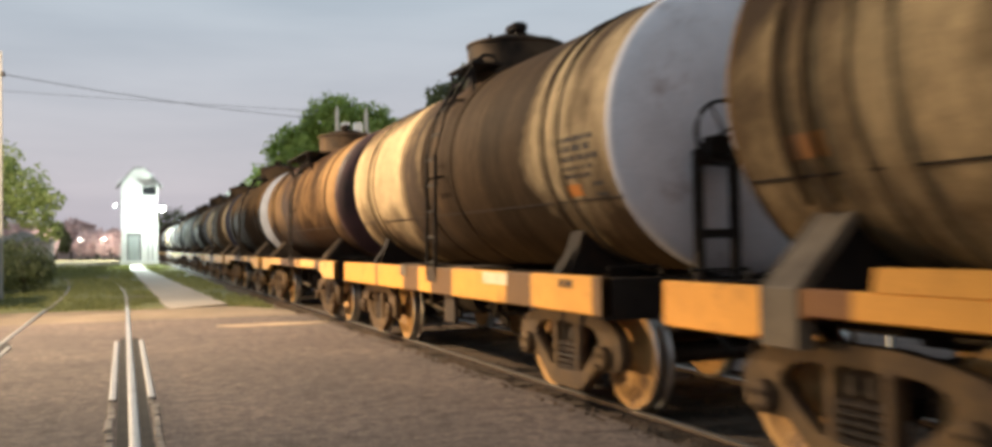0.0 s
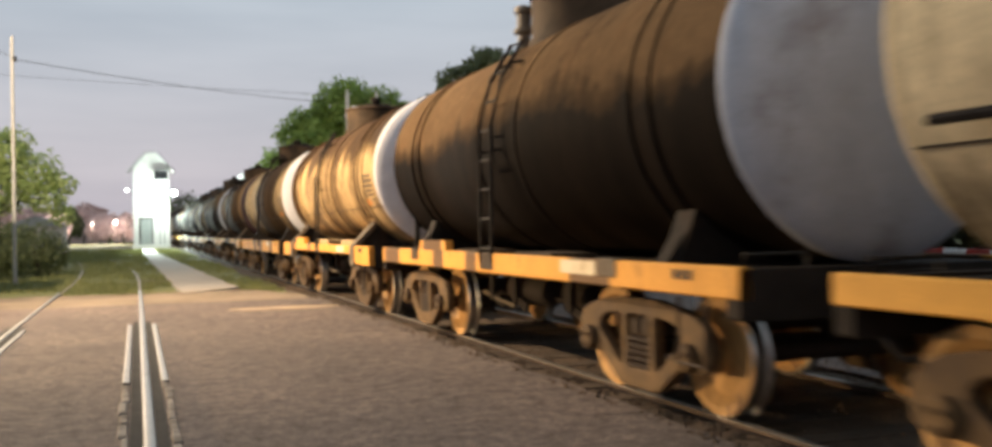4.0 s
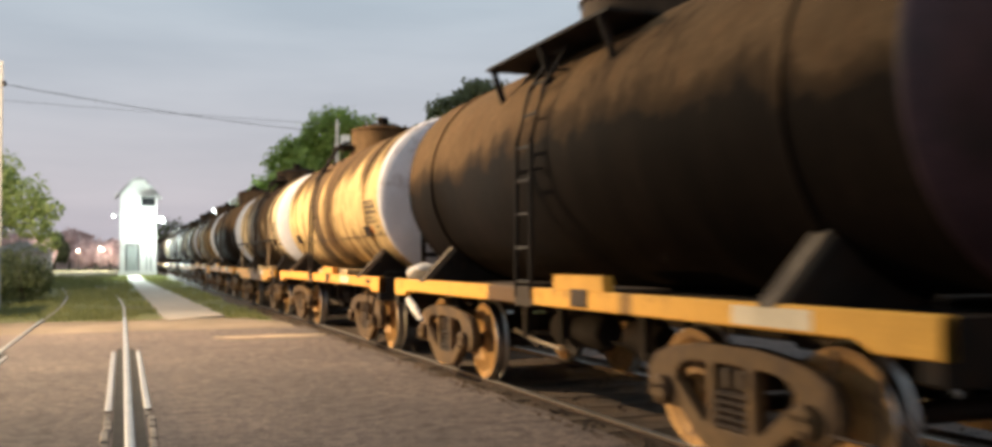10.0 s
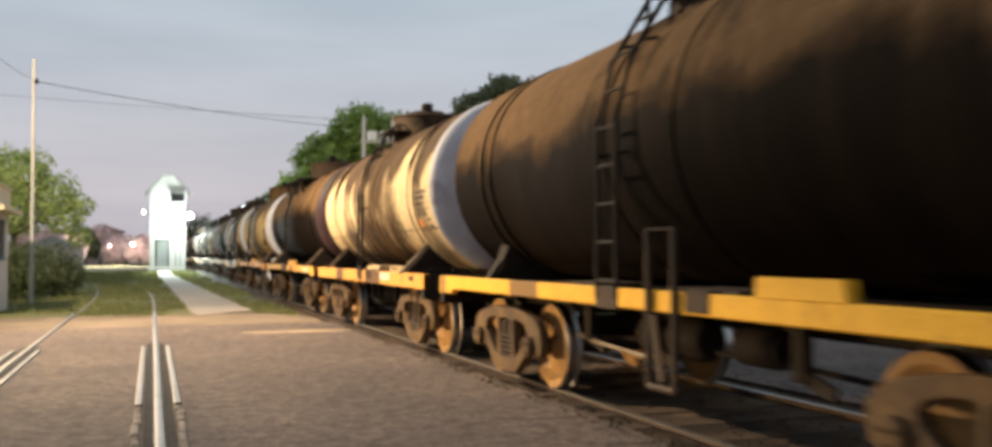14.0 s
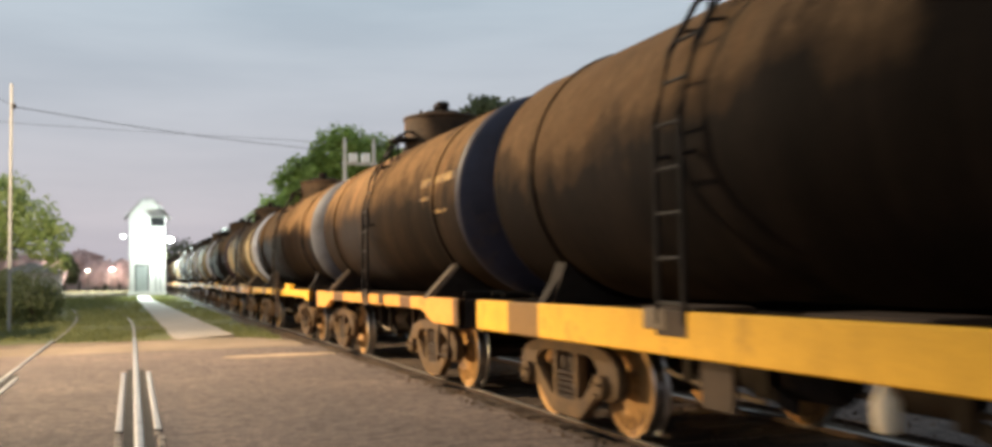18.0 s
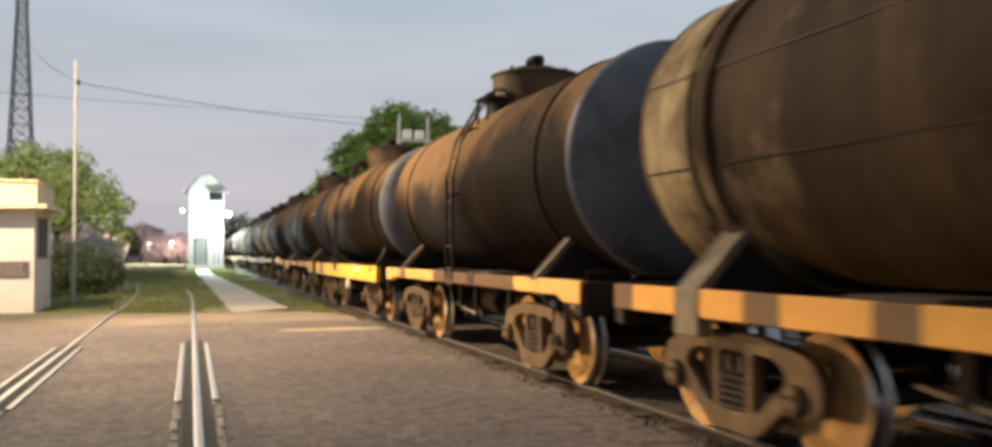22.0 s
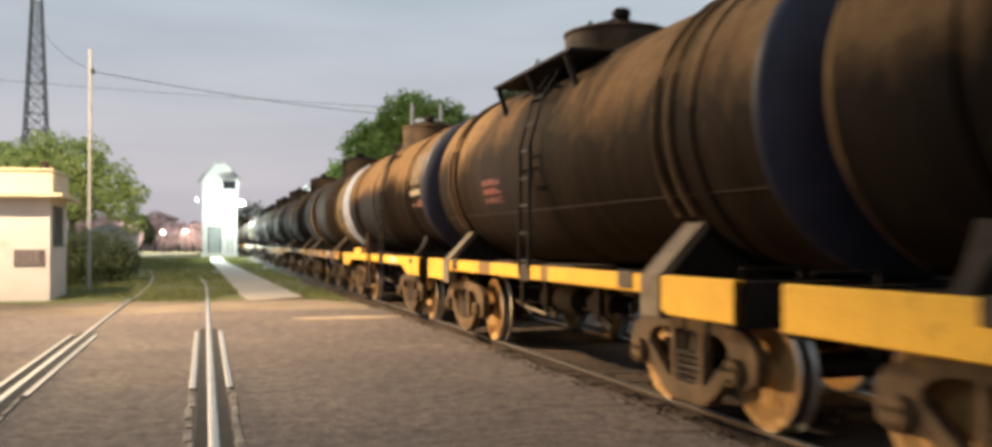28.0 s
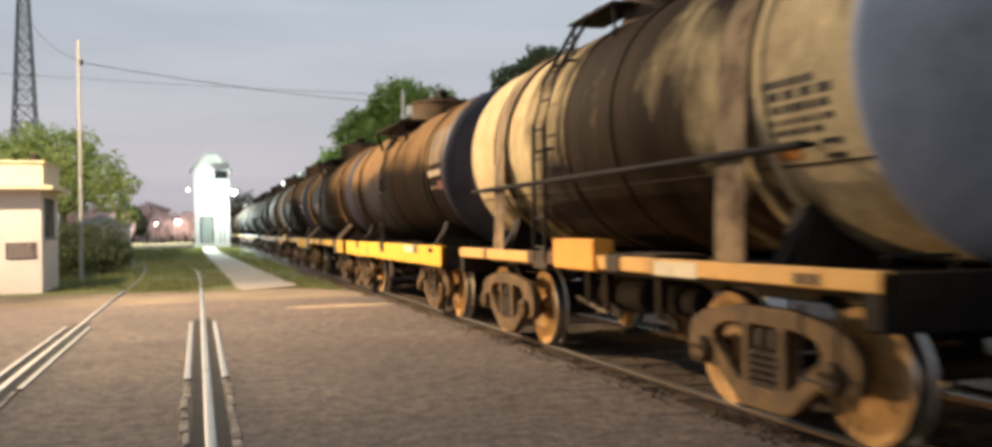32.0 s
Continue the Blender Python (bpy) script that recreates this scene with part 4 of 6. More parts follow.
# front end of each car, rear end, body, rear head, front head, sill shape, sill paint, details, (ladder, tank inset, bogies), label
CARS = [
    (15.54, 6.49, "cream", "white", "brown", "deep", "ochre", "bhvil", -0.25, 0.05, (1.5, 1.03), "brown-streaked cream tank car with a whitewashed end"),
    (5.59, -3.45, "sandy", "white", "tan", "belly", "orange", "blsnhqAzk", 0.0, 0.02, (1.6, 1.22), 0.62, "rust-stained tan tank car with a white end on orange sills"),
    (-4.36, -13.14, "dark", "pale", "dark", "mid", "ochre", "vVhnzki", 0.0, 0.3, (1.5, 1.58), "dark oily brown tank car with a pale grey end"),
    (-13.97, -22.18, "streaked", "white", "streaked", "fish", "soiled", "plhcBTiO", -0.57, 0.3, (1.3, 1.45), "cream tank car streaked with brown oil and a side handrail"),
    (-23.07, -32.08, "ochre", "white", "streaked", "block", "orange", "blcnyCJ", 0.7, 0.45, (1.6, 1.6), 0.53, "ochre yellow tank car with a white end and a yellow dome"),
    (-32.95, -42.00, "dark", "maroon", "dark", "block", "stained", "drReJ", 0.18, 0.3, (1.5, 1.85), "dark brown tank car with a black deck plate on top"),
    (-42.70, -51.13, "pale", "pale", "cream", "mid", "ochre", "lhB", -0.15, 0.05, (1.3, 1.14), "cream tank car with broad dark bands and lettering"),
    (-51.91, -61.69, "dark", "slate", "brown", "block", "yellow", "KGhi", 0.27, 0.3, (1.82, 1.5), "dark brown tank car with a slate grey end"),
    (-62.55, -71.20, "brown", "navy", "brown", "belly", "ochre", "vY", 0.13, 0.3, (1.5, 1.6), "brown tank car with a black end and a tall dome"),
    (-71.84, -81.04, "black", "slate", "brown", "deep", "yellow", "nvmi", 0.75, 0.2, (1.75, 1.4), "dark brown tank car on deep yellow sills"),
    (-82.08, -91.06, "black", "slate", "brown", "block", "dulled", "v", 0.1, 0.54, (1.5, 1.75), "dull brown tank car with a slate blue end"),
    (-91.82, -100.10, "patched", "pale", "tan", "mid", "ochre", "slbvxu", 0.0, -0.05, (1.5, 1.43), "brown tank car with cream ends and broad straps"),
    (-100.97, -109.91, "dark", "navy", "dark", "belly", "yellow", "kwghzi", -1.0, 0.3, (1.55, 1.54), "dark brown tank car with a black end and faded labels"),
    (-110.61, -119.70, "worn", "navy", "worn", "belly", "yellow", "sdj", -0.2, -0.12, (1.5, 1.0), "worn brown tank car with red labels and a black end"),
    (-120.27, -129.50, "dark", "navy", "tan", "deep", "yellow", "dwhi", 0.0, 0.3, (1.58, 1.28), "brown tank car with faded labels and a black end"),
    (-130.57, -138.84, "oiled", "pale", "streaked", "thin", "burnt", "plhnoSi", 1.0, 0.3, (1.4, 1.38), "cream tank car striped with oil, with a side handrail"),
    (-139.69, -148.40, "dark", "pale", "dark", "belly", "ochre", "h", 0.0, 0.3, (1.5, 1.45), "dark oily tank car at the back of the train"),
    # the head of the train, already past
    (25.45, 16.38, "tan", "maroon", "tan", "belly", "burnt", "d", "tan tank car with a dark maroon end"),
    (35.20, 26.30, "brown", "pale", "brown", "belly", "burnt", "hv", "brown tank car with a pale grey end"),
    (45.00, 36.05, "cream", "navy", "tan", "deep", "burnt", "h", "dirty cream tank car with a black end"),
    (54.60, 45.85, "dark", "slate", "dark", "belly", "burnt", "v", "black oily tank car with a slate end"),
    (64.30, 55.45, "grey", "navy", "grey", "belly", "ochre", "h", "weathered grey tank car"),
    (74.10, 65.20, "dark", "slate", "dark", "deep", "yellow", "d", "dark tank car with a deck plate"),
    (83.80, 74.95, "grey", "white", "grey", "belly", "ochre", "h", "grey tank car with a white end"),
    (93.60, 84.70, "streaked", "white", "grey", "belly", "ochre", "v", "pale tank car with a white end"),
    (103.30, 94.45, "grey", "pale", "grey", "belly", "ochre", "h", "grey tank car with a pale end"),
    (113.00, 104.15, "cream", "navy", "cream", "belly", "yellow", "v", "cream tank car near the head of the train"),
    (122.70, 113.90, "brown", "white", "brown", "belly", "ochre", "h", "brown tank car at the head of the train"),
]
TRAIN = []
for f, r, body, head, front, style, paint, flags, *rest, label in CARS:
    TRAIN.append((tank_car(label, f - r, body, head, front, style, paint, flags, *rest), (f + r) / 2))

# ---- ground, road, tracks ----
SOIL = plain("grass_soil", (0.145, 0.150, 0.058), 0.95, var=0.4, scale=0.7, grain=25.0, bump=0.8, depth=0.03, stain=(0.13, 0.10, 0.055), cut=(0.54, 0.68), stain_scale=0.35)


def asphalt():
    """Worn asphalt: coarse chips in a dark binder, dusty patches, old wheel paths and a few darker spills."""
    m, n, l, b = shader("worn_asphalt")
    v = coords(n, l)
    patches = noise_tex(n, l, v, 0.35, 6.0, 0.65)
    worn = noise_tex(n, l, coords(n, l, (0.5, 1.0, 1)), 1.6, 5.0, 0.6)
    chips = n.new("ShaderNodeTexVoronoi")
    chips.inputs["Scale"].default_value = 55.0
    l.new(v, chips.inputs["Vector"])
    grit = noise_tex(n, l, v, 7.0, 7.0, 0.8)
    col = ramp(n, l, patches, [(0.3, (0.098, 0.076, 0.067)), (0.5, (0.130, 0.098, 0.084)), (0.7, (0.168, 0.123, 0.103))])
    col = blend(n, l, 0.6, col, ramp(n, l, worn, [(0.3, 0.68), (0.7, 1.12)]), "MULTIPLY")
    sep = n.new("ShaderNodeSeparateColor")
    l.new(chips.outputs["Color"], sep.inputs[0])
    col = blend(n, l, 0.75, col, ramp(n, l, sep.outputs[0], [(0.1, 0.62), (0.75, 1.0), (0.97, 1.45)]), "MULTIPLY")
    col = blend(n, l, 0.8, col, ramp(n, l, grit, [(0.38, 0.42), (0.62, 1.6)]), "MULTIPLY")
    l.new(col, b.inputs["Base Color"])
    b.inputs["Roughness"].default_value, b.inputs["Specular IOR Level"].default_value = 0.85, 0.3
    relief(n, l, b, blend(n, l, 0.5, grit, chips.outputs["Distance"]), 0.9, 0.02)
    return m


ASPHALT = asphalt()
DIRT = plain("sandy_dirt", (0.21, 0.16, 0.115), 0.95, var=0.25, scale=0.8, grain=50.0, bump=0.8, depth=0.015, stain=(0.11, 0.083, 0.058), cut=(0.5, 0.7), stain_scale=0.5)
CONCRETE = plain("pale_concrete", (0.36, 0.31, 0.26), 0.85, var=0.16, scale=1.2, grain=60.0, bump=0.4, depth=0.006, stain=(0.28, 0.24, 0.19), cut=(0.52, 0.7), stain_scale=0.6)
EDGING = plain("worn_edging_concrete", (0.27, 0.235, 0.20), 0.85, var=0.3, scale=2.5, grain=40.0, bump=0.7, depth=0.01, stain=(0.10, 0.08, 0.065), cut=(0.45, 0.62), stain_scale=3.0)
BED = plain("oily_earth", (0.105, 0.070, 0.046), 0.9, var=0.4, scale=1.6, grain=35.0, bump=1.0, depth=0.03, stain=(0.03, 0.022, 0.016), cut=(0.48, 0.62), stain_scale=1.1)
TIMBER = plain("old_sleeper_timber", (0.085, 0.060, 0.042), 0.9, var=0.35, scale=4.0, stretch=(1, 6, 6))
RAIL_DULL = plain("dull_rail_head", (0.30, 0.26, 0.21), 0.6, 0.3, 0.2, 6.0)
GROOVE = plain("dark_groove_dirt", (0.030, 0.026, 0.022), 0.95, var=0.4, scale=4.0)


def slab(name, outline, z0, z1, material, label, category):
    """A flat piece of ground inside an outline, with thickness."""
    bm = B()
    lo = [bm.verts.new((x, y, z0)) for x, y in outline]
    hi = [bm.verts.new((x, y, z1)) for x, y in outline]
    k = len(outline)
    for i in range(k):
        bm.faces.new((lo[i], lo[(i + 1) % k], hi[(i + 1) % k], hi[i]))
    bm.faces.new(hi)
    bm.faces.new(list(reversed(lo)))
    bmesh.ops.triangulate(bm, faces=[f for f in bm.faces if len(f.verts) > 4])
    return thing(name, label, category, kind="structure", bm=bm, material=material, smooth=0)


def ragged(a, b, step, rough, seed):
    """A broken line of points from a to b."""
    r = random.Random(seed)
    a, b = Vector(a), Vector(b)
    n = max(2, int((b - a).length / step))
    nrm = Vector((-(b - a).y, (b - a).x)).normalized()
    return [tuple(a + (b - a) * k / n + nrm * r.uniform(-rough, rough)) for k in range(n)]


bm = B()
g = 2500
quads(bm, [[(-g, -g, -0.30), (g, -g, -0.30), (g, g, -0.30), (-g, g, -0.30)], [(-g, -g, -0.065), (g, -g, -0.065), (g, g, -0.065), (-g, g, -0.065)]])
thing("ground", "patchy grass and bare soil", "ground", kind="structure", bm=bm, material=SOIL, smooth=0)

EDGE_X = 3.45
road = ragged((-60, -40), (EDGE_X, -40), 20, 0, 1) + ragged((EDGE_X, -40), (EDGE_X, 19.4), 0.35, 0.05, 2) + ragged((EDGE_X, 19.4), (-60, 21.3), 0.5, 0.09, 3) + ragged((-60, 21.3), (-60, -40), 20, 0, 4)
slab("road", road, -0.20, -0.014, ASPHALT, "worn grey-brown asphalt of a level crossing", "road")
road2 = ragged((5.95, -40), (60, -40), 20, 0, 5) + ragged((60, -40), (60, 17), 20, 0, 6) + ragged((60, 17), (5.95, 18.5), 0.8, 0.1, 7) + ragged((5.95, 18.5), (5.95, -40), 0.6, 0.05, 8)
slab("road_east", road2, -0.20, -0.016, ASPHALT, "worn grey asphalt of the crossing beyond the train's track", "road")
dirt = ragged((-60, 20.4), (EDGE_X - 0.2, 18.8), 1.0, 0.05, 9) + ragged((EDGE_X - 0.2, 18.8), (3.3, 21.2), 0.5, 0.1, 10) + ragged((3.3, 21.2), (2.5, 23.3), 0.4, 0.12, 11) + ragged((2.5, 23.3), (-2.2, 23.4), 0.4, 0.16, 12) + ragged((-2.2, 23.4), (-60, 27.0), 0.6, 0.2, 13)
slab("verge", dirt, -0.20, -0.024, DIRT, "sandy dirt shoulder along the road", "verge")
patch = [(2.45 + 0.95 * math.cos(a) * (1 + 0.1 * math.sin(3 * a)), 17.15 + 0.30 * math.sin(a) * (1 + 0.15 * math.sin(5 * a + 1))) for a in (k * math.pi / 12 for k in range(24))]
SAND = plain("pale_spilled_sand", (0.40, 0.30, 0.20), 0.95, var=0.2, scale=2.0, grain=50.0, bump=0.6, depth=0.01, stain=(0.16, 0.12, 0.09), cut=(0.5, 0.66), stain_scale=2.0)
slab("dirt_patch", patch, -0.05, -0.008, SAND, "spill of pale sand on the asphalt", "dirt")
walkway = ragged((0.95, 22.9), (0.42, 68), 1.2, 0.05, 14) + ragged((0.42, 68), (0.55, 95), 2.0, 0.03, 15) + ragged((1.6, 95), (1.42, 68), 2.0, 0.03, 16) + ragged((1.42, 68), (2.32, 22.9), 1.2, 0.05, 17)
slab("footpath", walkway, -0.20, -0.012, CONCRETE, "pale concrete footpath to the signal tower", "path")
bed = ragged((3.2, -40), (6.1, -40), 3, 0, 18) + ragged((6.1, -40), (6.1, 160), 4, 0.05, 19) + ragged((6.1, 160), (3.2, 160), 3, 0, 20) + ragged((3.2, 160), (3.2, -40), 1.0, 0.08, 21)
slab("track_bed", bed, -0.25, -0.058, BED, "oil-soaked earth between the rails", "track bed")

# cracks that run in from the broken edge of the asphalt
r = random.Random(41)
ROAD = bpy.data.objects["road"]
for k in range(9):
    x, y = EDGE_X - 0.02, 4.2 + k * 1.7 + r.uniform(-0.4, 0.4)
    a, pts = r.uniform(2.6, 3.7), []
    for j in range(r.randint(5, 11)):
        pts.append((x, y))
        a += r.uniform(-0.55, 0.55)
        x, y = min(x + 0.11 * math.cos(a), EDGE_X), y + 0.11 * math.sin(a)
    rings = [[(px, py - w, -0.0165), (px, py + w, -0.0165), (px, py + w, -0.0125), (px, py - w, -0.0125)] for j, (px, py) in enumerate(pts) for w in (0.014 * (1 - j / len(pts)) + 0.003,)]
    part("crack", quads(B(), rings), GROOVE, ROAD, smooth=0)
# stones and clods beside and between the rails
pts, faces = [], []
for k in range(5200):
    x = r.choice((r.uniform(3.38, 3.72), r.uniform(3.30, 3.72), r.uniform(3.86, 5.4), r.uniform(5.6, 7.4)))
    y, s = 2.5 + 26 * r.random() ** 1.4, r.uniform(0.008, 0.035)
    z = -0.055 if 3.4 < x < 6.0 else -0.018
    b, q = len(pts), [r.uniform(0.6, 1.3) * s for _ in range(6)]
    pts += [(x + q[0], y, z), (x, y + q[1], z), (x - q[2], y, z), (x, y - q[3], z), (x + r.uniform(-0.3, 0.3) * s, y + r.uniform(-0.3, 0.3) * s, z + q[4] * 0.8)]
    faces += [(b, b + 1, b + 4), (b + 1, b + 2, b + 4), (b + 2, b + 3, b + 4), (b + 3, b, b + 4)]
me = bpy.data.meshes.new("grit")
me.from_pydata(pts, [], faces)
me.materials.append(BED)
tagged(new("grit", me), "loose stones and oily clods along the rails", "gravel", kind="stuff")


def bend(y):
    """How far the yard track has swung to the left."""
    return -0.0019 * max(0.0, y - 28) ** 2


def rail_mesh(x, y0, y1, step, swing, z=0.0, guard=False):
    prof = [(-0.035, -0.004), (-0.028, 0.0), (0.028, 0.0), (0.035, -0.004), (0.035, -0.03), (0.012, -0.045), (0.012, -0.11), (0.06, -0.13), (-0.06, -0.13), (-0.012, -0.11), (-0.012, -0.045), (-0.035, -0.03)]
    if guard:
        prof = [(-0.030, -0.006), (-0.022, 0.0), (0.022, 0.0), (0.030, -0.006), (0.030, -0.10), (-0.030, -0.10)]
    rings, y = [], y0
    while y < y1 + 1e-6:
        dx = bend(y) if swing else 0.0
        rings.append([(x + dx + u, y, z + v) for u, v in prof])
        y += step
    bm = quads(B(), rings)
    for f in bm.faces:
        f.material_index = 0 if f.normal.z > 0.9 or all(v.co.z > z - 0.007 for v in f.verts) else 1
    return bm


line = thing("yard_track", "polished rails set in asphalt with guard rails beside them", "railway track", kind="structure")
for x in (-1.655, 0.065):
    part("rail", rail_mesh(x, -12, 24, 1.0, True, 0.004), (RAIL_TOP, RAIL_RUST), line)
    part("rail", rail_mesh(x, 24.01, 58, 1.0, True, -0.035), (RAIL_DULL, RAIL_RUST), line, "dull rail sunk in grass")
    for side in (-1, 1):
        part("guard_rail", rail_mesh(x + side * 0.165, 9.2, 15.0, 5.8, False, 0.006, True), (RAIL_TOP, RAIL_RUST), line, "worn bright guard rail")
        part("groove", box(B(), x + side * 0.082 - 0.04, x + side * 0.082 + 0.04, -12, 15.6, -0.05, -0.0085), GROOVE, line)
    # broken edging stones where the guard rails end
    r = random.Random(int(x * 10) + 50)
    for side in (-1, 1):
        y = 9.1
        while y > 3.0:
            n, w = r.uniform(0.22, 0.55), r.uniform(0.020, 0.032)
            cx = x + side * (0.165 + r.uniform(-0.015, 0.02))
            bm = B()
            ring = lambda z, k: [(cx - w * k, y - n + (1 - k) * 0.05, z), (cx + w * k, y - n + r.uniform(0, 0.03), z), (cx + w * k * 0.9, y - (1 - k) * 0.05, z), (cx - w * k * 1.1, y - r.uniform(0, 0.02), z)]
            quads(bm, [ring(-0.08, 1.0), ring(-0.008, 1.0), ring(0.002 + r.uniform(0, 0.004), 0.8)])
            part("edging_stone", bm, EDGING, line, smooth=0)
            y -= n + r.uniform(0.02, 0.08)
main = thing("main_track", "rails of the freight line on dark sleepers", "railway track", kind="structure")
for x in (TRACK - GAUGE - 0.03, TRACK + GAUGE + 0.03):
    part("rail", rail_mesh(x, -30, 160, 10, False), (RAIL_TOP, RAIL_RUST), main)
M_SLEEPER = finish(box(B(), -1.25, 1.25, -0.11, 0.11, -0.2, -0.05, 0.01), "sleeper", TIMBER, 0)
r = random.Random(5)
for k in range(70):
    o = part("sleeper", M_SLEEPER, None, main)
    o.matrix_basis = pose(TRACK + r.uniform(-0.05, 0.05), -3 + k * 0.62, r.uniform(-0.006, 0.004), 0, 0, r.uniform(-1.5, 1.5))


# ---- signal tower ----
WHITE_WALL = plain("whitewashed_wall", (0.78, 0.78, 0.75), 0.85, var=0.06, scale=0.8, grain=30.0, stain=(0.55, 0.54, 0.50), cut=(0.6, 0.8), stain_scale=0.7)
GREY_ROOF = plain("grey_roof_sheet", (0.30, 0.31, 0.31), 0.6, var=0.2)
DOOR_GREY = plain("grey_green_door_paint", (0.40, 0.44, 0.42), 0.6, var=0.1)
DARK_GLASS = plain("dark_window_glass", (0.02, 0.022, 0.025), 0.12, var=0.2, bump=0.02)
LAMP_GLOW = plain("floodlight_lens", (0.9, 1.0, 0.95), 0.3, emit=60.0)
TX0, TX1, TY0, TY1, EAVE, APEX = -0.20, 2.98, 95.0, 98.4, 7.35, 8.75
tower = thing("signal_tower", "narrow whitewashed railway signal tower with a gabled roof", "signal tower", kind="structure")
mid = (TX0 + TX1) / 2
DX0, DX1, DZ = 0.36, 1.44, 2.72
bm = B()
t = 0.22
box(bm, TX0, DX0, TY0, TY0 + t, -0.1, DZ)
box(bm, DX1, TX1, TY0, TY0 + t, -0.1, DZ)
box(bm, TX0, TX1, TY0, TY0 + t, DZ, 6.35)
box(bm, TX0, 1.62, TY0, TY0 + t, 6.35, 7.15)
box(bm, TX1 - 0.10, TX1, TY0, TY0 + t, 6.35, 7.15)
box(bm, TX0, TX1, TY0, TY0 + t, 7.15, EAVE)
quads(bm, [[(TX0, y, EAVE), (TX1, y, EAVE), (mid + 0.45, y, APEX), (mid - 0.45, y, APEX)] for y in (TY0, TY0 + t)])
box(bm, TX0 - 0.12, TX1 + 0.05, TY0 - 0.12, TY0 - 0.002, -0.1, 0.30)
part("front_wall", bm, WHITE_WALL, tower, smooth=0)
bm = box(B(), TX0, TX0 + t, TY0 + t, TY1, -0.1, EAVE)
part("side_wall", bm, WHITE_WALL, tower, smooth=0)
part("side_wall", box(B(), TX1 - t, TX1, TY0 + t, TY1, -0.1, EAVE), WHITE_WALL, tower, smooth=0)
bm = box(B(), TX0, TX1, TY1 - t, TY1, -0.1, EAVE)
quads(bm, [[(TX0, y, EAVE), (TX1, y, EAVE), (mid + 0.45, y, APEX), (mid - 0.45, y, APEX)] for y in (TY1 - t, TY1)])
part("back_wall", bm, WHITE_WALL, tower, smooth=0)
bm = B()
for s in (-1, 1):
    ring = lambda y: [(mid, y, APEX + 0.20), (mid + s * 0.5, y, APEX + 0.08), (mid + s * 2.05, y, EAVE - 0.22), (mid + s * 2.05, y, EAVE - 0.32), (mid + s * 0.5, y, APEX), (mid, y, APEX + 0.10)]
    quads(bm, [ring(TY0 - 0.06), ring(TY1 + 0.30)])
part("roof", bm, plain("pale_roof_sheet", (0.62, 0.63, 0.62), 0.7, var=0.1), tower, smooth=0)
win = part("window", box(B(), 1.64, TX1 - 0.12, TY0 + 0.12, TY0 + 0.16, 6.37, 7.13), DARK_GLASS, tower, "dark unlit window")
bm = box(B(), 1.58, TX1 - 0.04, TY0 - 0.05, TY0 + 0.10, 6.28, 6.37)
box(bm, 1.58, TX1 + 0.35, TY0 - 0.50, TY0 - 0.003, 7.16, 7.22)
part("window_hood", bm, GREY_ROOF, win, smooth=0)
part("door_leaf", box(B(), DX0 + 0.05, DX1 - 0.05, TY0 + 0.06, TY0 + 0.11, 0.0, DZ - 0.06, 0.01), DOOR_GREY, tower, "pale grey-green door", 0)
bm = box(B(), DX0 - 0.06, DX0 + 0.04, TY0 - 0.04, TY0 + 0.10, 0.30, DZ + 0.06)
box(bm, DX1 - 0.04, DX1 + 0.06, TY0 - 0.04, TY0 + 0.10, 0.30, DZ + 0.06)
box(bm, DX0 + 0.04, DX1 - 0.04, TY0 - 0.04, TY0 + 0.10, DZ - 0.03, DZ + 0.06)
part("door_frame", bm, BLACK, tower, "dark door frame", 0)
for x in (2.12, 2.50):
    part("drain_pipe", tube(B(), [(x, TY0 - 0.05, 0.3), (x, TY0 - 0.05, DZ)], 0.045, 8), GREY_ROOF, tower)
for x, z, y, big in ((3.3, 5.00, 93.4, 0.8), (-0.72, 5.30, 93.7, 0.32), (1.9, 4.10, 93.4, 0.45)):
    fl = part("floodlight", box(B(), x - 0.28 * big, x + 0.28 * big, y - 0.14, y + 0.10, z - 0.24 * big, z + 0.24 * big, 0.04), GREY_ROOF, tower, "floodlight switched on")
    part("lens", box(B(), x - 0.24 * big, x + 0.24 * big, y - 0.16, y - 0.142, z - 0.20 * big, z + 0.20 * big), LAMP_GLOW, fl, "glowing lens", 0)
    part("bracket", tube(B(), [(x, y + 0.08, z), (min(max(x, TX0 + 0.1), TX1 - 0.1), 95.05, z - 0.1)], 0.04, 6), GREY_ROOF, fl)

# ---- gatekeeper's booth ----
BOOTH = plain("pinkish_white_plaster", (0.84, 0.74, 0.68), 0.85, var=0.07, scale=0.9, stain=(0.50, 0.40, 0.34), cut=(0.58, 0.78), stain_scale=0.8)
CORNICE = plain("cream_cornice_paint", (0.84, 0.70, 0.48), 0.8, var=0.08)
SIGN = plain("brown_sign_board", (0.16, 0.12, 0.12), 0.6)
SIGN_INK = plain("pale_sign_lettering", (0.42, 0.36, 0.34), 0.6)
BX0, BX1, BY0, BY1, BZ = -6.05, -3.56, 25.3, 28.2, 2.42
booth = thing("gatekeeper_booth", "small pinkish-white gatekeeper's booth with a flat cornice roof", "booth", kind="structure")
bm = box(B(), BX0, -4.95 - 0.55, BY0, BY0 + 0.15, -0.08, BZ)
box(bm, -4.70, BX1, BY0, BY0 + 0.15, -0.08, BZ)
box(bm, -5.50, -4.70, BY0, BY0 + 0.15, -0.08, 1.30)
box(bm, -5.50, -4.70, BY0, BY0 + 0.15, 2.25, BZ)
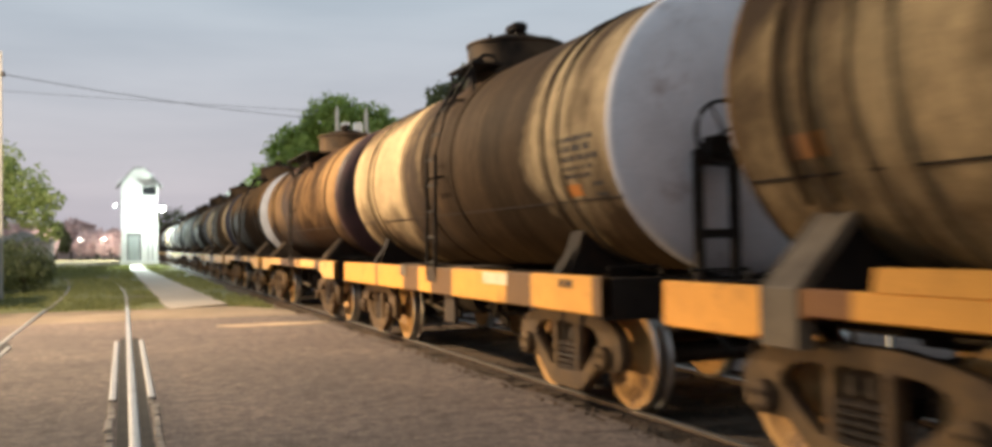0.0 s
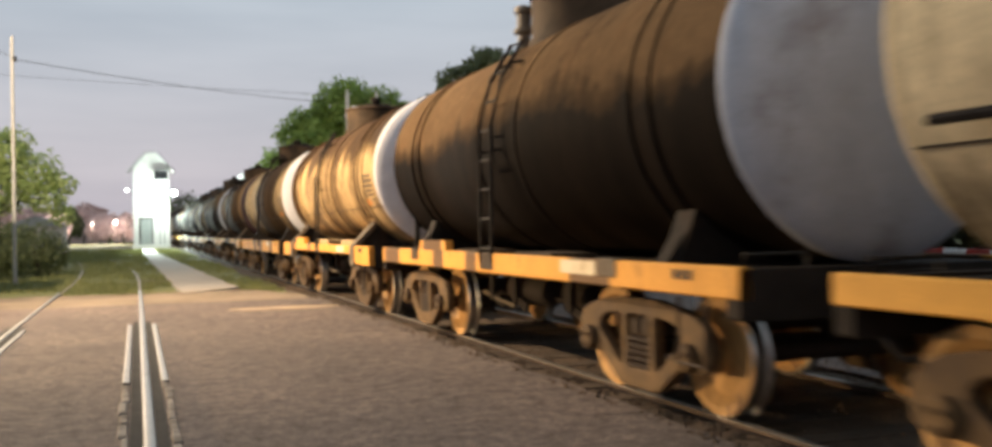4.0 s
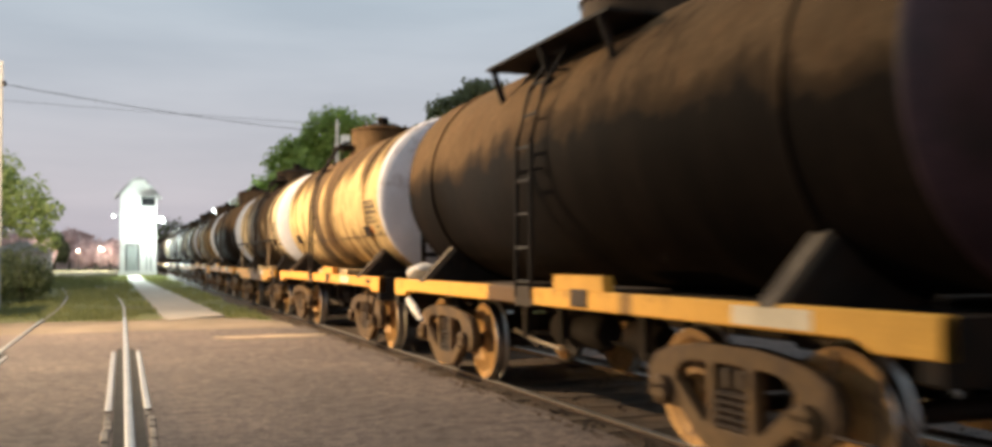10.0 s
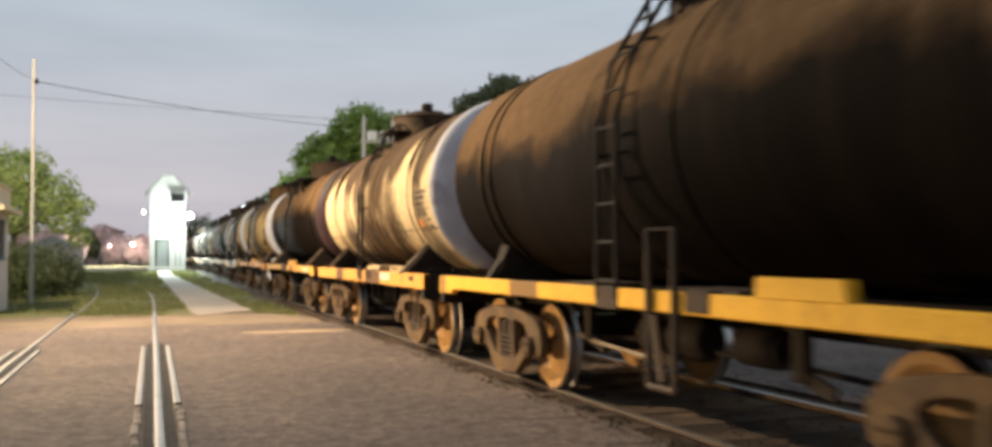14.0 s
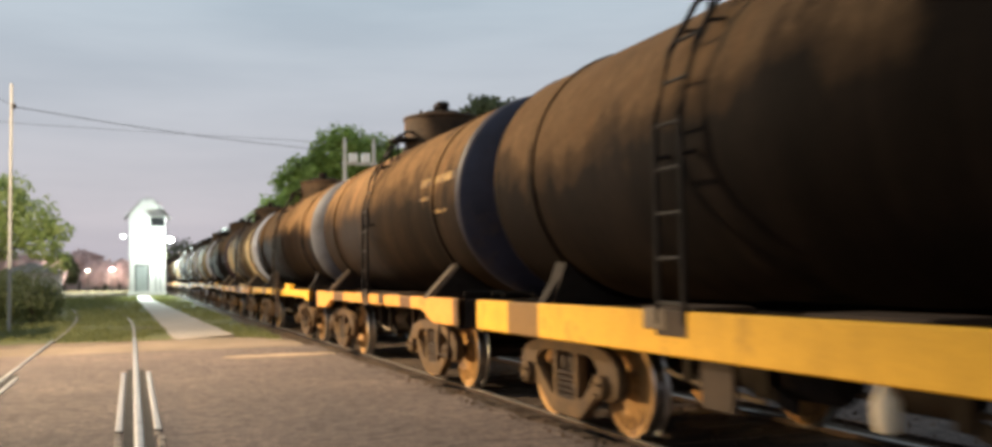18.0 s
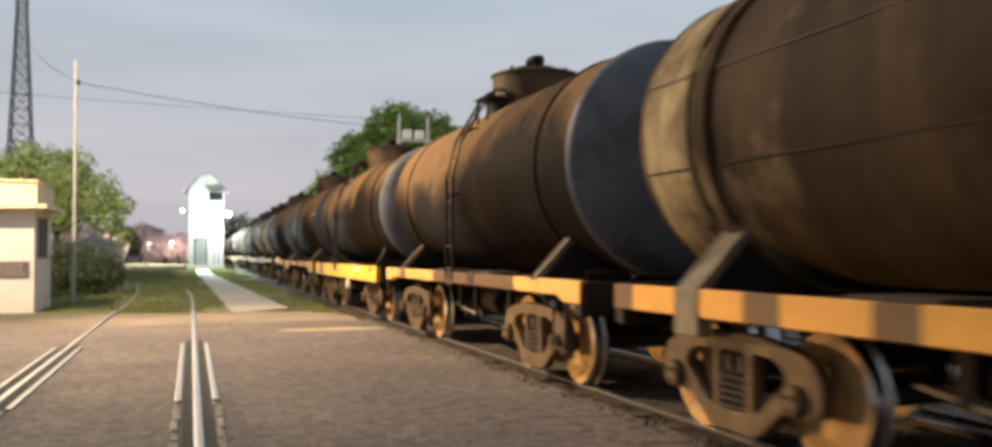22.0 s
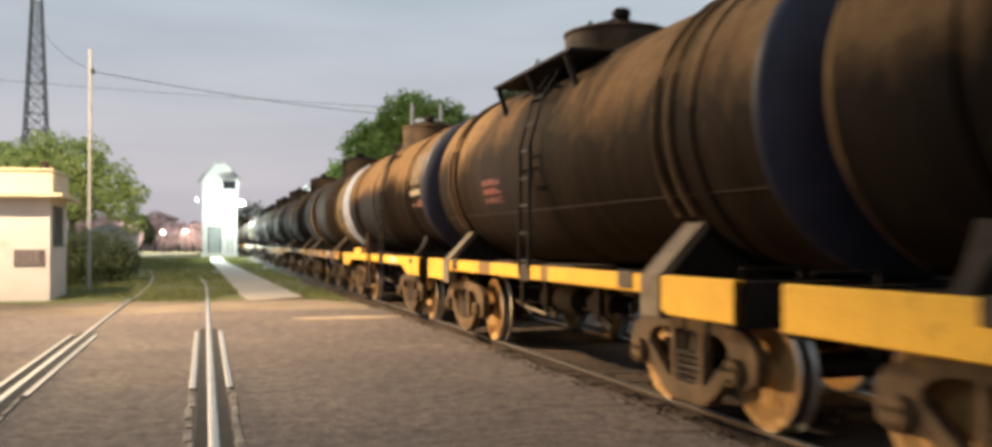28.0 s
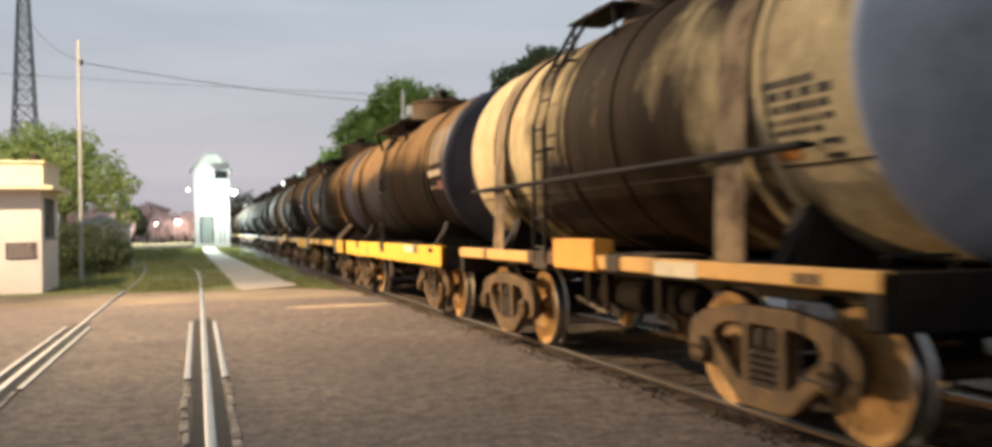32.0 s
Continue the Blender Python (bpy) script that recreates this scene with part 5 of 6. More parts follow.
part("front_wall", bm, BOOTH, booth, smooth=0)
bm = box(B(), BX1 - 0.15, BX1, BY0 + 0.15, BY1, -0.08, 1.25)
box(bm, BX1 - 0.15, BX1, BY0 + 0.15, BY1, 2.25, BZ)
box(bm, BX1 - 0.15, BX1, BY0 + 0.15, BY0 + 0.45, 1.25, 2.25)
box(bm, BX1 - 0.15, BX1, BY1 - 0.5, BY1, 1.25, 2.25)
part("side_wall", bm, BOOTH, booth, smooth=0)
part("side_wall", box(B(), BX0, BX0 + 0.15, BY0 + 0.15, BY1 - 0.15, -0.08, BZ), BOOTH, booth, smooth=0)
part("back_wall", box(B(), BX0, BX1 - 0.15, BY1 - 0.15, BY1, -0.08, BZ), BOOTH, booth, smooth=0)
part("floor", box(B(), BX0 + 0.15, BX1 - 0.15, BY0 + 0.15, BY1 - 0.15, -0.08, -0.01), CONCRETE, booth, smooth=0)
bm = box(B(), BX0 - 0.30, BX1 + 0.30, BY0 - 0.30, BY1 + 0.30, BZ, BZ + 0.10)
box(bm, BX0 - 0.05, BX1 + 0.05, BY0 - 0.05, BY1 + 0.05, BZ + 0.10, 3.06)
box(bm, BX0 - 0.09, BX1 + 0.09, BY0 - 0.09, BY1 + 0.09, 3.06, 3.11)
part("roof", bm, CORNICE, booth, "cream painted cornice and parapet", 0)
w = part("window", box(B(), -5.48, -4.72, BY0 + 0.06, BY0 + 0.085, 1.32, 2.23), DARK_GLASS, booth, "dark window")
bm = box(B(), -5.50, -4.70, BY0 + 0.03, BY0 + 0.12, 1.28, 1.33)
box(bm, -5.12, -5.08, BY0 + 0.03, BY0 + 0.12, 1.33, 2.23)
part("window_frame", bm, GREY_ROOF, w, smooth=0)
w = part("window", box(B(), BX1 - 0.09, BX1 - 0.065, BY0 + 0.47, BY1 - 0.52, 1.27, 2.23), DARK_GLASS, booth, "dark window")
bm = B()
for y in (BY0 + 0.46, BY0 + 1.05, BY0 + 1.7, BY1 - 0.54):
    box(bm, BX1 - 0.12, BX1 - 0.03, y, y + 0.05, 1.25, 2.25)
box(bm, BX1 - 0.12, BX1 + 0.03, BY0 + 0.45, BY1 - 0.5, 1.22, 1.27)
part("window_frame", bm, GREY_ROOF, w, smooth=0)
plate = part("sign_plate", box(B(), -4.34, -3.66, BY0 - 0.025, BY0 - 0.002, 0.78, 1.16), SIGN, booth, "small dark sign board")
bm, r = B(), random.Random(8)
for row in range(4):
    x = -4.29
    while x < -3.80:
        w_ = r.uniform(0.05, 0.14)
        box(bm, x, x + w_, BY0 - 0.029, BY0 - 0.026, 1.07 - row * 0.08, 1.10 - row * 0.08)
        x += w_ + 0.04
part("sign_lettering", bm, SIGN_INK, plate, smooth=0)
part("roof_lamp", lathe(B(), [(0.02, 3.11), (0.10, 3.11), (0.11, 3.22), (0.07, 3.32), (0.02, 3.34)], 12, "z", (-3.75, 25.8, 0)), BLACK, booth)

# ---- plants ----
def leaf_paint(name, a, b, rough=0.6):
    m, n, l, bs = shader(name)
    geo = n.new("ShaderNodeNewGeometry")
    v = coords(n, l)
    big = noise_tex(n, l, v, 0.8, 3.0)
    f = math_node(n, l, "ADD", math_node(n, l, "MULTIPLY", geo.outputs["Random Per Island"], 0.6), math_node(n, l, "MULTIPLY", big, 0.5))
    l.new(ramp(n, l, f, [(0.2, a), (0.9, b)]), bs.inputs["Base Color"])
    bs.inputs["Roughness"].default_value = rough
    thin = n.new("ShaderNodeBsdfTranslucent")
    l.new(bs.inputs["Base Color"].links[0].from_socket, thin.inputs["Color"])
    both = n.new("ShaderNodeMixShader")
    both.inputs["Fac"].default_value = 0.4
    l.new(bs.outputs[0], both.inputs[1])
    l.new(thin.outputs[0], both.inputs[2])
    l.new(both.outputs[0], n["Material Output"].inputs["Surface"])
    return m


GREEN = leaf_paint("tree_leaves", (0.17, 0.26, 0.045), (0.40, 0.52, 0.13))
LIGHT_GREEN = leaf_paint("light_green_leaves", (0.30, 0.40, 0.12), (0.56, 0.63, 0.25))
DARK_GREEN = leaf_paint("dusky_tree_leaves", (0.06, 0.078, 0.03), (0.15, 0.17, 0.065))
RUSSET = leaf_paint("pink_haze_leaves", (0.60, 0.44, 0.42), (0.78, 0.64, 0.62))
BARK = plain("tree_bark", (0.10, 0.075, 0.055), 0.95, var=0.3, stretch=(1, 1, 0.3), bump=0.9, depth=0.03)
GRASS = leaf_paint("grass_blades", (0.115, 0.132, 0.038), (0.28, 0.275, 0.105), 0.7)


def leaves(lobes, count, size, seed):
    """Small leaf sprays through the outer part of several lobes; returns points and quads."""
    r = random.Random(seed)
    pts, faces = [], []
    total = sum(l[3] * l[4] * l[5] for l in lobes)
    for cx, cy, cz, rx, ry, rz in lobes:
        for _ in range(int(count * rx * ry * rz / total)):
            d = Vector((r.gauss(0, 1), r.gauss(0, 1), r.gauss(0, 1))).normalized()
            k = r.uniform(0.45, 1.0) ** 0.6
            q = noise.noise(Vector((cx, cy, cz)) + d * 2.2) * 0.35 + noise.noise(d * 6 + Vector((cy, cz, cx))) * 0.18
            k *= 1 + q
            c = Vector((cx + d.x * rx * k, cy + d.y * ry * k, cz + d.z * rz * k))
            nrm = (d + Vector((r.gauss(0, 0.45), r.gauss(0, 0.45), 0.35 + r.gauss(0, 0.45)))).normalized()
            u = nrm.cross(Vector((r.gauss(0, 1), r.gauss(0, 1), r.gauss(0, 1)))).normalized()
            v = nrm.cross(u)
            s = size * r.uniform(0.5, 1.3)
            base = len(pts)
            pts += [c - u * s, c + v * s * 0.55, c + u * s, c - v * s * 0.55]
            faces.append((base, base + 1, base + 2, base + 3))
    return pts, faces


def tree(name, label, place, trunk_h, trunk_r, lobes, count, size, paint, seed, group=""):
    t = thing(name, label, "tree" if "tree" in name else "bush", pose(*place), group)
    r = random.Random(seed)
    bm = B()
    pts = [(0, 0, -0.3), (0.05, 0, trunk_h * 0.4), (r.uniform(-0.2, 0.2), r.uniform(-0.2, 0.2), trunk_h)]
    tube(bm, pts, [trunk_r * 1.25, trunk_r, trunk_r * 0.7], 9)
    part("trunk", bm, BARK, t)
    for cx, cy, cz, rx, ry, rz in lobes[:6]:
        m = Vector(pts[2]).lerp(Vector((cx, cy, cz)), 0.5) + Vector((0, 0, 0.2))
        part("limb", tube(B(), [pts[2], m, (cx, cy, cz)], [trunk_r * 0.5, trunk_r * 0.32, trunk_r * 0.1], 6), BARK, t)
    p, f = leaves(lobes, count, size, seed)
    me = bpy.data.meshes.new("crown")
    me.from_pydata(p, [], f)
    me.materials.append(paint)
    part("crown", me, None, t)
    return t


# the large tree and its neighbours behind the train
tree("tree", "large leafy green tree behind the train", (15.2, 70, 0), 4.0, 0.35,
     [(-4.6, 0, 5.3, 2.6, 2.4, 2.3), (-3.0, 0.3, 8.0, 2.6, 2.4, 2.4), (-0.6, -0.4, 10.2, 2.7, 2.4, 2.1), (2.0, 0.5, 9.6, 2.5, 2.3, 2.2), (-0.4, 0.0, 6.6, 4.2, 3.0, 3.0), (3.8, 0, 7.6, 2.6, 2.2, 2.5), (-6.0, 0.2, 3.8, 2.0, 1.8, 1.9)], 30000, 0.23, GREEN, 1)
tree("tree", "dusky green tree behind the train", (21.5, 66, 0), 3.0, 0.3,
     [(-1.6, 0, 8.7, 2.4, 2.2, 2.0), (0.8, 0, 9.6, 2.6, 2.2, 2.1), (0, 0, 6.0, 3.2, 2.6, 2.8), (3.0, 0, 10.3, 2.4, 2.0, 2.1)], 15000, 0.21, DARK_GREEN, 2)
tree("tree", "dusky tree crown rising over the tank cars", (16.0, 43.5, 0), 3.6, 0.3,
     [(0.0, 0, 9.1, 1.2, 1.3, 1.0), (-1.3, 0, 8.1, 1.3, 1.3, 1.1), (1.5, 0, 8.5, 1.5, 1.4, 1.3), (0, 0, 6.2, 2.4, 2.0, 2.0)], 12000, 0.15, DARK_GREEN, 3)
tree("tree", "dusky tree beside the line", (23.5, 46, 0), 3.2, 0.3,
     [(0.0, 0, 8.8, 2.0, 1.8, 1.6), (-2.4, 0, 7.8, 1.8, 1.7, 1.5), (2.2, 0, 8.0, 1.8, 1.6, 1.6), (0, 0, 5.8, 2.8, 2.2, 2.0)], 7000, 0.16, DARK_GREEN, 4)
# beside the booth
tree("tree", "light green tree behind the booth", (-5.4, 44, 0), 2.2, 0.18,
     [(0.0, 0, 4.6, 1.5, 1.5, 1.25), (1.35, 0.2, 3.9, 1.25, 1.2, 1.0), (-1.8, 0, 4.4, 1.6, 1.5, 1.2), (1.9, 0, 2.9, 1.05, 1.0, 0.8), (-0.4, 0, 3.2, 1.7, 1.4, 1.1), (0.8, 0.3, 5.35, 0.7, 0.7, 0.55), (2.6, 0, 3.5, 0.65, 0.7, 0.5), (-1.0, 0, 5.6, 0.7, 0.8, 0.5), (2.5, 0.2, 2.2, 0.6, 0.6, 0.5)], 9500, 0.115, LIGHT_GREEN, 5)
tree("tree", "light green tree further along the yard", (-10.0, 50, 0), 2.2, 0.2,
     [(0.0, 0, 4.8, 2.0, 1.8, 1.5), (2.0, 0, 4.4, 1.6, 1.5, 1.3), (-2.0, 0, 4.0, 1.8, 1.6, 1.3)], 11000, 0.16, LIGHT_GREEN, 6)
tree("bush", "dark clipped bush beside the booth", (-3.15, 36, 0), 0.5, 0.08,
     [(0.0, 0, 0.85, 0.75, 1.0, 0.9), (0.5, 0.3, 0.7, 0.55, 0.9, 0.75), (-0.6, 0.2, 0.9, 0.6, 0.9, 0.95)], 5000, 0.06, DARK_GREEN, 7)
tree("bush", "dark bush by the pole", (-4.2, 33, 0), 0.5, 0.08,
     [(0.0, 0, 0.9, 0.7, 1.0, 1.0), (0.6, 0.3, 0.8, 0.5, 0.8, 0.85)], 4000, 0.06, DARK_GREEN, 8)
# trees and bushes added beyond the train; shade is put into the leaf colour
HEDGE = leaf_paint("shaded_hedge_leaves", (0.016, 0.022, 0.010), (0.045, 0.055, 0.025))
for k, (x, y, h) in enumerate(((12.6, 29.0, 3.0), (13.6, 25.2, 3.1), (14.6, 21.8, 3.4), (16.2, 18.4, 5.0), (18.2, 15.6, 6.0), (19.6, 12.4, 6.4), (20.6, 9.0, 6.6), (21.6, 5.4, 6.6))):
    tree("tree" if h > 4 else "bush", "dark leafy tree beyond the crossing" if h > 4 else "dark bush beyond the train", (x, y, 0), h * 0.3, 0.05 * h,
         [(0, 0, h * 0.62, 1.9, 2.1, h * 0.36), (0.9, 1.2, h * 0.42, 1.6, 1.8, h * 0.36), (-0.9, -1.2, h * 0.38, 1.6, 1.8, h * 0.34), (0.2, 0.3, h * 0.2, 1.9, 2.2, h * 0.2)], 4200, 0.20, HEDGE, 140 + k, "dark plants beyond the train")
# low trees at the far side of the yard, pink haze put into their leaves
r = random.Random(11)
for k in range(9):
    x, y = -16.5 + k * 1.9 + r.uniform(-0.5, 0.5), 150 + r.uniform(-8, 10)
    h = r.uniform(4.2, 6.4)
    tree("far_tree", "far tree with pink haze in its colour" if k != 4 else "dull far tree at the yard's end", (x, y, 0), h * 0.3, 0.15,
         [(0, 0, h * 0.6, 1.7, 1.6, h * 0.38), (0.9, 0, h * 0.45, 1.3, 1.2, h * 0.33), (-0.9, 0, h * 0.42, 1.3, 1.2, h * 0.32)], 3000, 0.24, RUSSET if k != 4 else DARK_GREEN, 20 + k, "trees at the far end of the yard")
for k in range(16):
    x, y = 8 + k * 9 + r.uniform(-2, 2), 190 + r.uniform(-15, 15)
    h = r.uniform(6, 10)
    tree("far_tree", "dull green far tree beyond the line", (x, y, 0), h * 0.3, 0.2,
         [(0, 0, h * 0.6, 3.4, 3.0, h * 0.38), (2.2, 0, h * 0.45, 2.6, 2.2, h * 0.33), (-2.2, 0, h * 0.42, 2.6, 2.2, h * 0.32)], 1300, 0.45, DARK_GREEN, 60 + k, "trees beyond the line")
for k in range(12):
    x, y = -22 - k * 8 + r.uniform(-2, 2), 120 + r.uniform(-15, 15)
    h = r.uniform(5, 9)
    tree("far_tree", "dull green far tree beyond the yard", (x, y, 0), h * 0.3, 0.2,
         [(0, 0, h * 0.6, 3.4, 3.0, h * 0.38), (2.2, 0, h * 0.45, 2.6, 2.2, h * 0.33), (-2.2, 0, h * 0.42, 2.6, 2.2, h * 0.32)], 1200, 0.4, DARK_GREEN, 90 + k, "trees beyond the yard")

# grass
r = random.Random(3)
pts, faces = [], []
for _ in range(42000):
    y = 23.0 + 62 * r.random() ** 1.9
    x = r.uniform(-9.0, 3.6)
    half_path = 0.66 - 0.004 * (y - 23)
    mid_path = 1.62 - 0.016 * min(y - 23, 45)
    if abs(x - mid_path) < half_path + 0.05 or (x > 3.25) or (BX0 - 0.1 < x < BX1 + 0.1 and 25 < y < 28.4):
        continue
    if noise.noise(Vector((x * 0.5, y * 0.35, 2))) < -0.28 or (y < 25.5 and x < -1.7):
        continue
    near_rail = min(abs(x - (-1.655 + bend(y))), abs(x - (0.065 + bend(y))))
    if near_rail < 0.05 and y < 40:
        continue
    h = r.uniform(0.04, 0.13) * (1.0 + 0.5 * noise.noise(Vector((x, y * 0.6, 7)))) * (1 + 0.012 * (y - 23))
    a, w = r.uniform(0, math.pi), r.uniform(0.008, 0.018) * (1 + 0.03 * (y - 23))
    dx, dy = math.cos(a) * w, math.sin(a) * w
    lx, ly = r.uniform(-0.05, 0.05), r.uniform(-0.05, 0.05)
    b = len(pts)
    pts += [(x - dx, y - dy, -0.07), (x + dx, y + dy, -0.07), (x + lx, y + ly, -0.065 + h)]
    faces.append((b, b + 1, b + 2))
me = bpy.data.meshes.new("grass")
me.from_pydata(pts, [], faces)
me.materials.append(GRASS)
tagged(new("grass", me), "short uneven grass between the tracks", "grass", kind="stuff")

# ---- poles, mast, wires ----
POLE_WHITE = plain("white_pole_paint", (0.40, 0.39, 0.37), 0.6, var=0.1)
POLE_GREY = plain("weathered_concrete_pole", (0.62, 0.60, 0.56), 0.85, var=0.15)
MAST = plain("galvanised_mast_steel", (0.30, 0.31, 0.31), 0.5, 0.6, 0.2)
pole = thing("pole", "slim white-painted pole beside the booth", "pole", pose(-3.18, 30.0, 0))
part("shaft", lathe(B(), [(0.02, -0.2), (0.055, -0.2), (0.05, 3.0), (0.04, 6.9), (0.02, 6.92)], 12, "z"), POLE_WHITE, pole)
part("insulator", lathe(B(), [(0.02, 6.2), (0.07, 6.22), (0.05, 6.28), (0.07, 6.32), (0.02, 6.36)], 10, "z", (0.06, 0, 0)), BLACK, pole)

mast = thing("lattice_mast", "tall tapering steel lattice mast behind the booth", "mast", pose(-9.2, 60, 0))
def mast_half(z):
    return 0.88 - 0.0415 * min(z, 15) - 0.004 * max(0, z - 15)
for sx in (-1, 1):
    for sy in (-1, 1):
        part("leg", tube(B(), [(sx * mast_half(z), sy * mast_half(z), z) for z in (-0.3, 5, 10, 15, 26)], 0.06, 6), MAST, mast)
z = 0.3
while z < 25:
    h, z2 = mast_half(z), z + max(0.7, mast_half(z) * 1.7)
    h2 = mast_half(z2)
    for a, b in (((-1, -1), (1, -1)), ((1, -1), (1, 1)), ((1, 1), (-1, 1)), ((-1, 1), (-1, -1))):
        part("brace", tube(B(), [(a[0] * h, a[1] * h, z), (b[0] * h2, b[1] * h2, z2)], 0.03, 4), MAST, mast)
        part("brace", tube(B(), [(b[0] * h, b[1] * h, z), (a[0] * h2, a[1] * h2, z2)], 0.03, 4), MAST, mast)
        part("strut", tube(B(), [(a[0] * h, a[1] * h, z), (b[0] * h, b[1] * h, z)], 0.03, 4), MAST, mast)
    z = z2

hp = thing("pole_pair", "two concrete poles with white transformer boxes between them", "utility pole", pose(9.2, 41, 0))
for dx in (-0.62, 0.66):
    part("post", lathe(B(), [(0.02, -0.2), (0.12, -0.2), (0.08, 7.15), (0.02, 7.17)], 10, "z", (dx, 0, 0)), POLE_GREY, hp)
part("cross_arm", box(B(), -0.75, 0.8, -0.05, 0.05, 6.15, 6.27), POLE_GREY, hp)
for dx in (-0.27, 0.28):
    part("transformer_box", box(B(), dx - 0.17, dx + 0.17, -0.2, 0.16, 6.27, 6.66, 0.03), plain("white_box_paint", (0.85, 0.84, 0.82), 0.6, var=0.08), hp)
for dx in (-0.62, 0.66):
    part("insulator", lathe(B(), [(0.02, 7.15), (0.06, 7.17), (0.04, 7.25), (0.06, 7.30), (0.02, 7.36)], 8, "z", (dx, 0, 0)), POLE_GREY, hp)


def wire(a, b, sag, r, name, label):
    a, b = Vector(a), Vector(b)
    pts = [a.lerp(b, k / 24) - Vector((0, 0, sag * 4 * (k / 24) * (1 - k / 24))) for k in range(25)]
    return thing(name, label, "cable", bm=tube(B(), pts, r, 5), material=BLACK)


wire((-3.12, 30, 6.27), (8.58, 41, 6.75), 0.15, 0.011, "overhead_cable", "thin black overhead cable between the poles")
wire((-3.12, 30, 6.30), (-9.2, 60, 14.0), 0.4, 0.009, "overhead_cable", "thin black cable up to the lattice mast")
wire((-40, 52, 11.5), (8.58, 41, 7.1), 0.5, 0.008, "overhead_cable", "fine high cable over the yard")

# ---- far buildings ----
shed = thing("white_shed", "small white shed with a grey roof behind the train", "building", pose(8.9, 76, 0), kind="structure")
part("wall", box(B(), -1.1, 1.1, -0.2, 3.5, -0.1, 5.6), WHITE_WALL, shed, smooth=0)
bm = B()
quads(bm, [[(-1.25, y, 5.55), (1.25, y, 5.55), (1.25, y, 5.75), (0.2, y, 6.5), (-0.2, y, 6.5), (-1.25, y, 5.75)] for y in (-0.35, 3.65)])
part("roof", bm, WHITE_WALL, shed, smooth=0)
part("lean_to", box(B(), -2.3, -1.1, 0.0, 3.0, -0.1, 5.2), GREY_ROOF, shed, smooth=0)
hut = thing("low_hut", "low pale hut at the side of the yard", "building", pose(-6.6, 78, 0), kind="structure")
part("wall", box(B(), -2.2, 1.6, 0, 4, -0.1, 2.0), plain("pale_hut_wall", (0.45, 0.42, 0.40), 0.8), hut, smooth=0)
bm = quads(B(), [[(-2.4, y, 1.98), (1.8, y, 1.98), (1.8, y, 2.1), (-0.3, y, 2.75), (-2.4, y, 2.1)] for y in (-0.2, 4.2)])
part("roof", bm, GREY_ROOF, hut, smooth=0)
# far haze is put into the pale pink of walls and roofs
PINK_WALL = plain("dull_pink_wall", (0.74, 0.56, 0.53), 0.85, var=0.15)
for k, (x, y, w, h) in enumerate(((-14, 165, 5, 4.4), (-7.5, 172, 6, 5.2), (-1.5, 168, 4, 3.6))):
    house = thing("far_house", "dull pink low house beyond the yard", "building", pose(x, y, 0), "houses beyond the yard", "structure")
    part("wall", box(B(), -w / 2, w / 2, 0, 6, -0.1, h), PINK_WALL, house, smooth=0)
    bm = quads(B(), [[(-w / 2 - 0.3, q, h), (w / 2 + 0.3, q, h), (w / 2 + 0.3, q, h + 0.15), (0, q, h + 1.3), (-w / 2 - 0.3, q, h + 0.15)] for q in (-0.3, 6.3)])
    part("roof", bm, plain("dull_tile_roof", (0.55, 0.38, 0.36), 0.85), house, smooth=0)
    for j in range(2):
        part("window", box(B(), -w / 4 + j * w / 2 - 0.5, -w / 4 + j * w / 2 + 0.5, -0.03, -0.003, 1.2, 2.4), DARK_GLASS, house, smooth=0)
FAR_GLOW = plain("small_far_lamp", (1.0, 0.92, 0.85), 0.4, emit=7.0)
for x, y, z in ((-2.6, 142, 2.8), (-2.3, 142, 2.7), (-5.2, 141, 2.6), (-9.5, 141, 2.6)):
    far = thing("yard_lamp", "small bright lamp far across the yard", "lamp", pose(x, y - 6.6, 0), "far yard lamps")
    part("post", tube(B(), [(0, 0, -0.2), (0, 0, z)], 0.04, 6), BLACK, far)
    bm = lathe(B(), [(0.02, z), (0.06, z + 0.02), (0.08, z + 0.07), (0.06, z + 0.12), (0.02, z + 0.14)], 10, "z")
    part("bulb", bm, FAR_GLOW, far, "glowing bulb")

# street lamp that lights the crossing
SODIUM = plain("sodium_lens", (1.0, 0.66, 0.30), 0.3, emit=30.0)
post = thing("street_lamp", "tall grey street lamp over the road's edge, lit", "street lamp", pose(-10.15, 21.0, -1.2))
part("column", lathe(B(), [(0.02, -0.2), (0.13, -0.2), (0.10, 4.5), (0.07, 10.9), (0.02, 10.92)], 14, "z"), MAST, post)
part("arm", tube(B(), [(0, 0, 10.6), (1.2, -0.2, 11.1), (3.2, -0.5, 11.15)], 0.035, 8), MAST, post)
part("lamp_head", box(B(), 3.1, 4.1, -0.66, -0.34, 11.04, 11.17, 0.03), MAST, post)
part("lens", box(B(), 3.45, 3.85, -0.60, -0.40, 11.01, 11.035), SODIUM, post, "glowing orange lens", 0)

# an unseen car, added where the wheel shadows put a low light
CAR_PAINT = plain("dark_grey_car_paint", (0.06, 0.065, 0.07), 0.3, 0.0, 0.1, spec=0.5)
RUBBER = plain("tyre_rubber", (0.02, 0.02, 0.02), 0.8)
HEAD_GLOW = plain("lit_headlamp", (1.0, 0.86, 0.62), 0.2, emit=25.0)


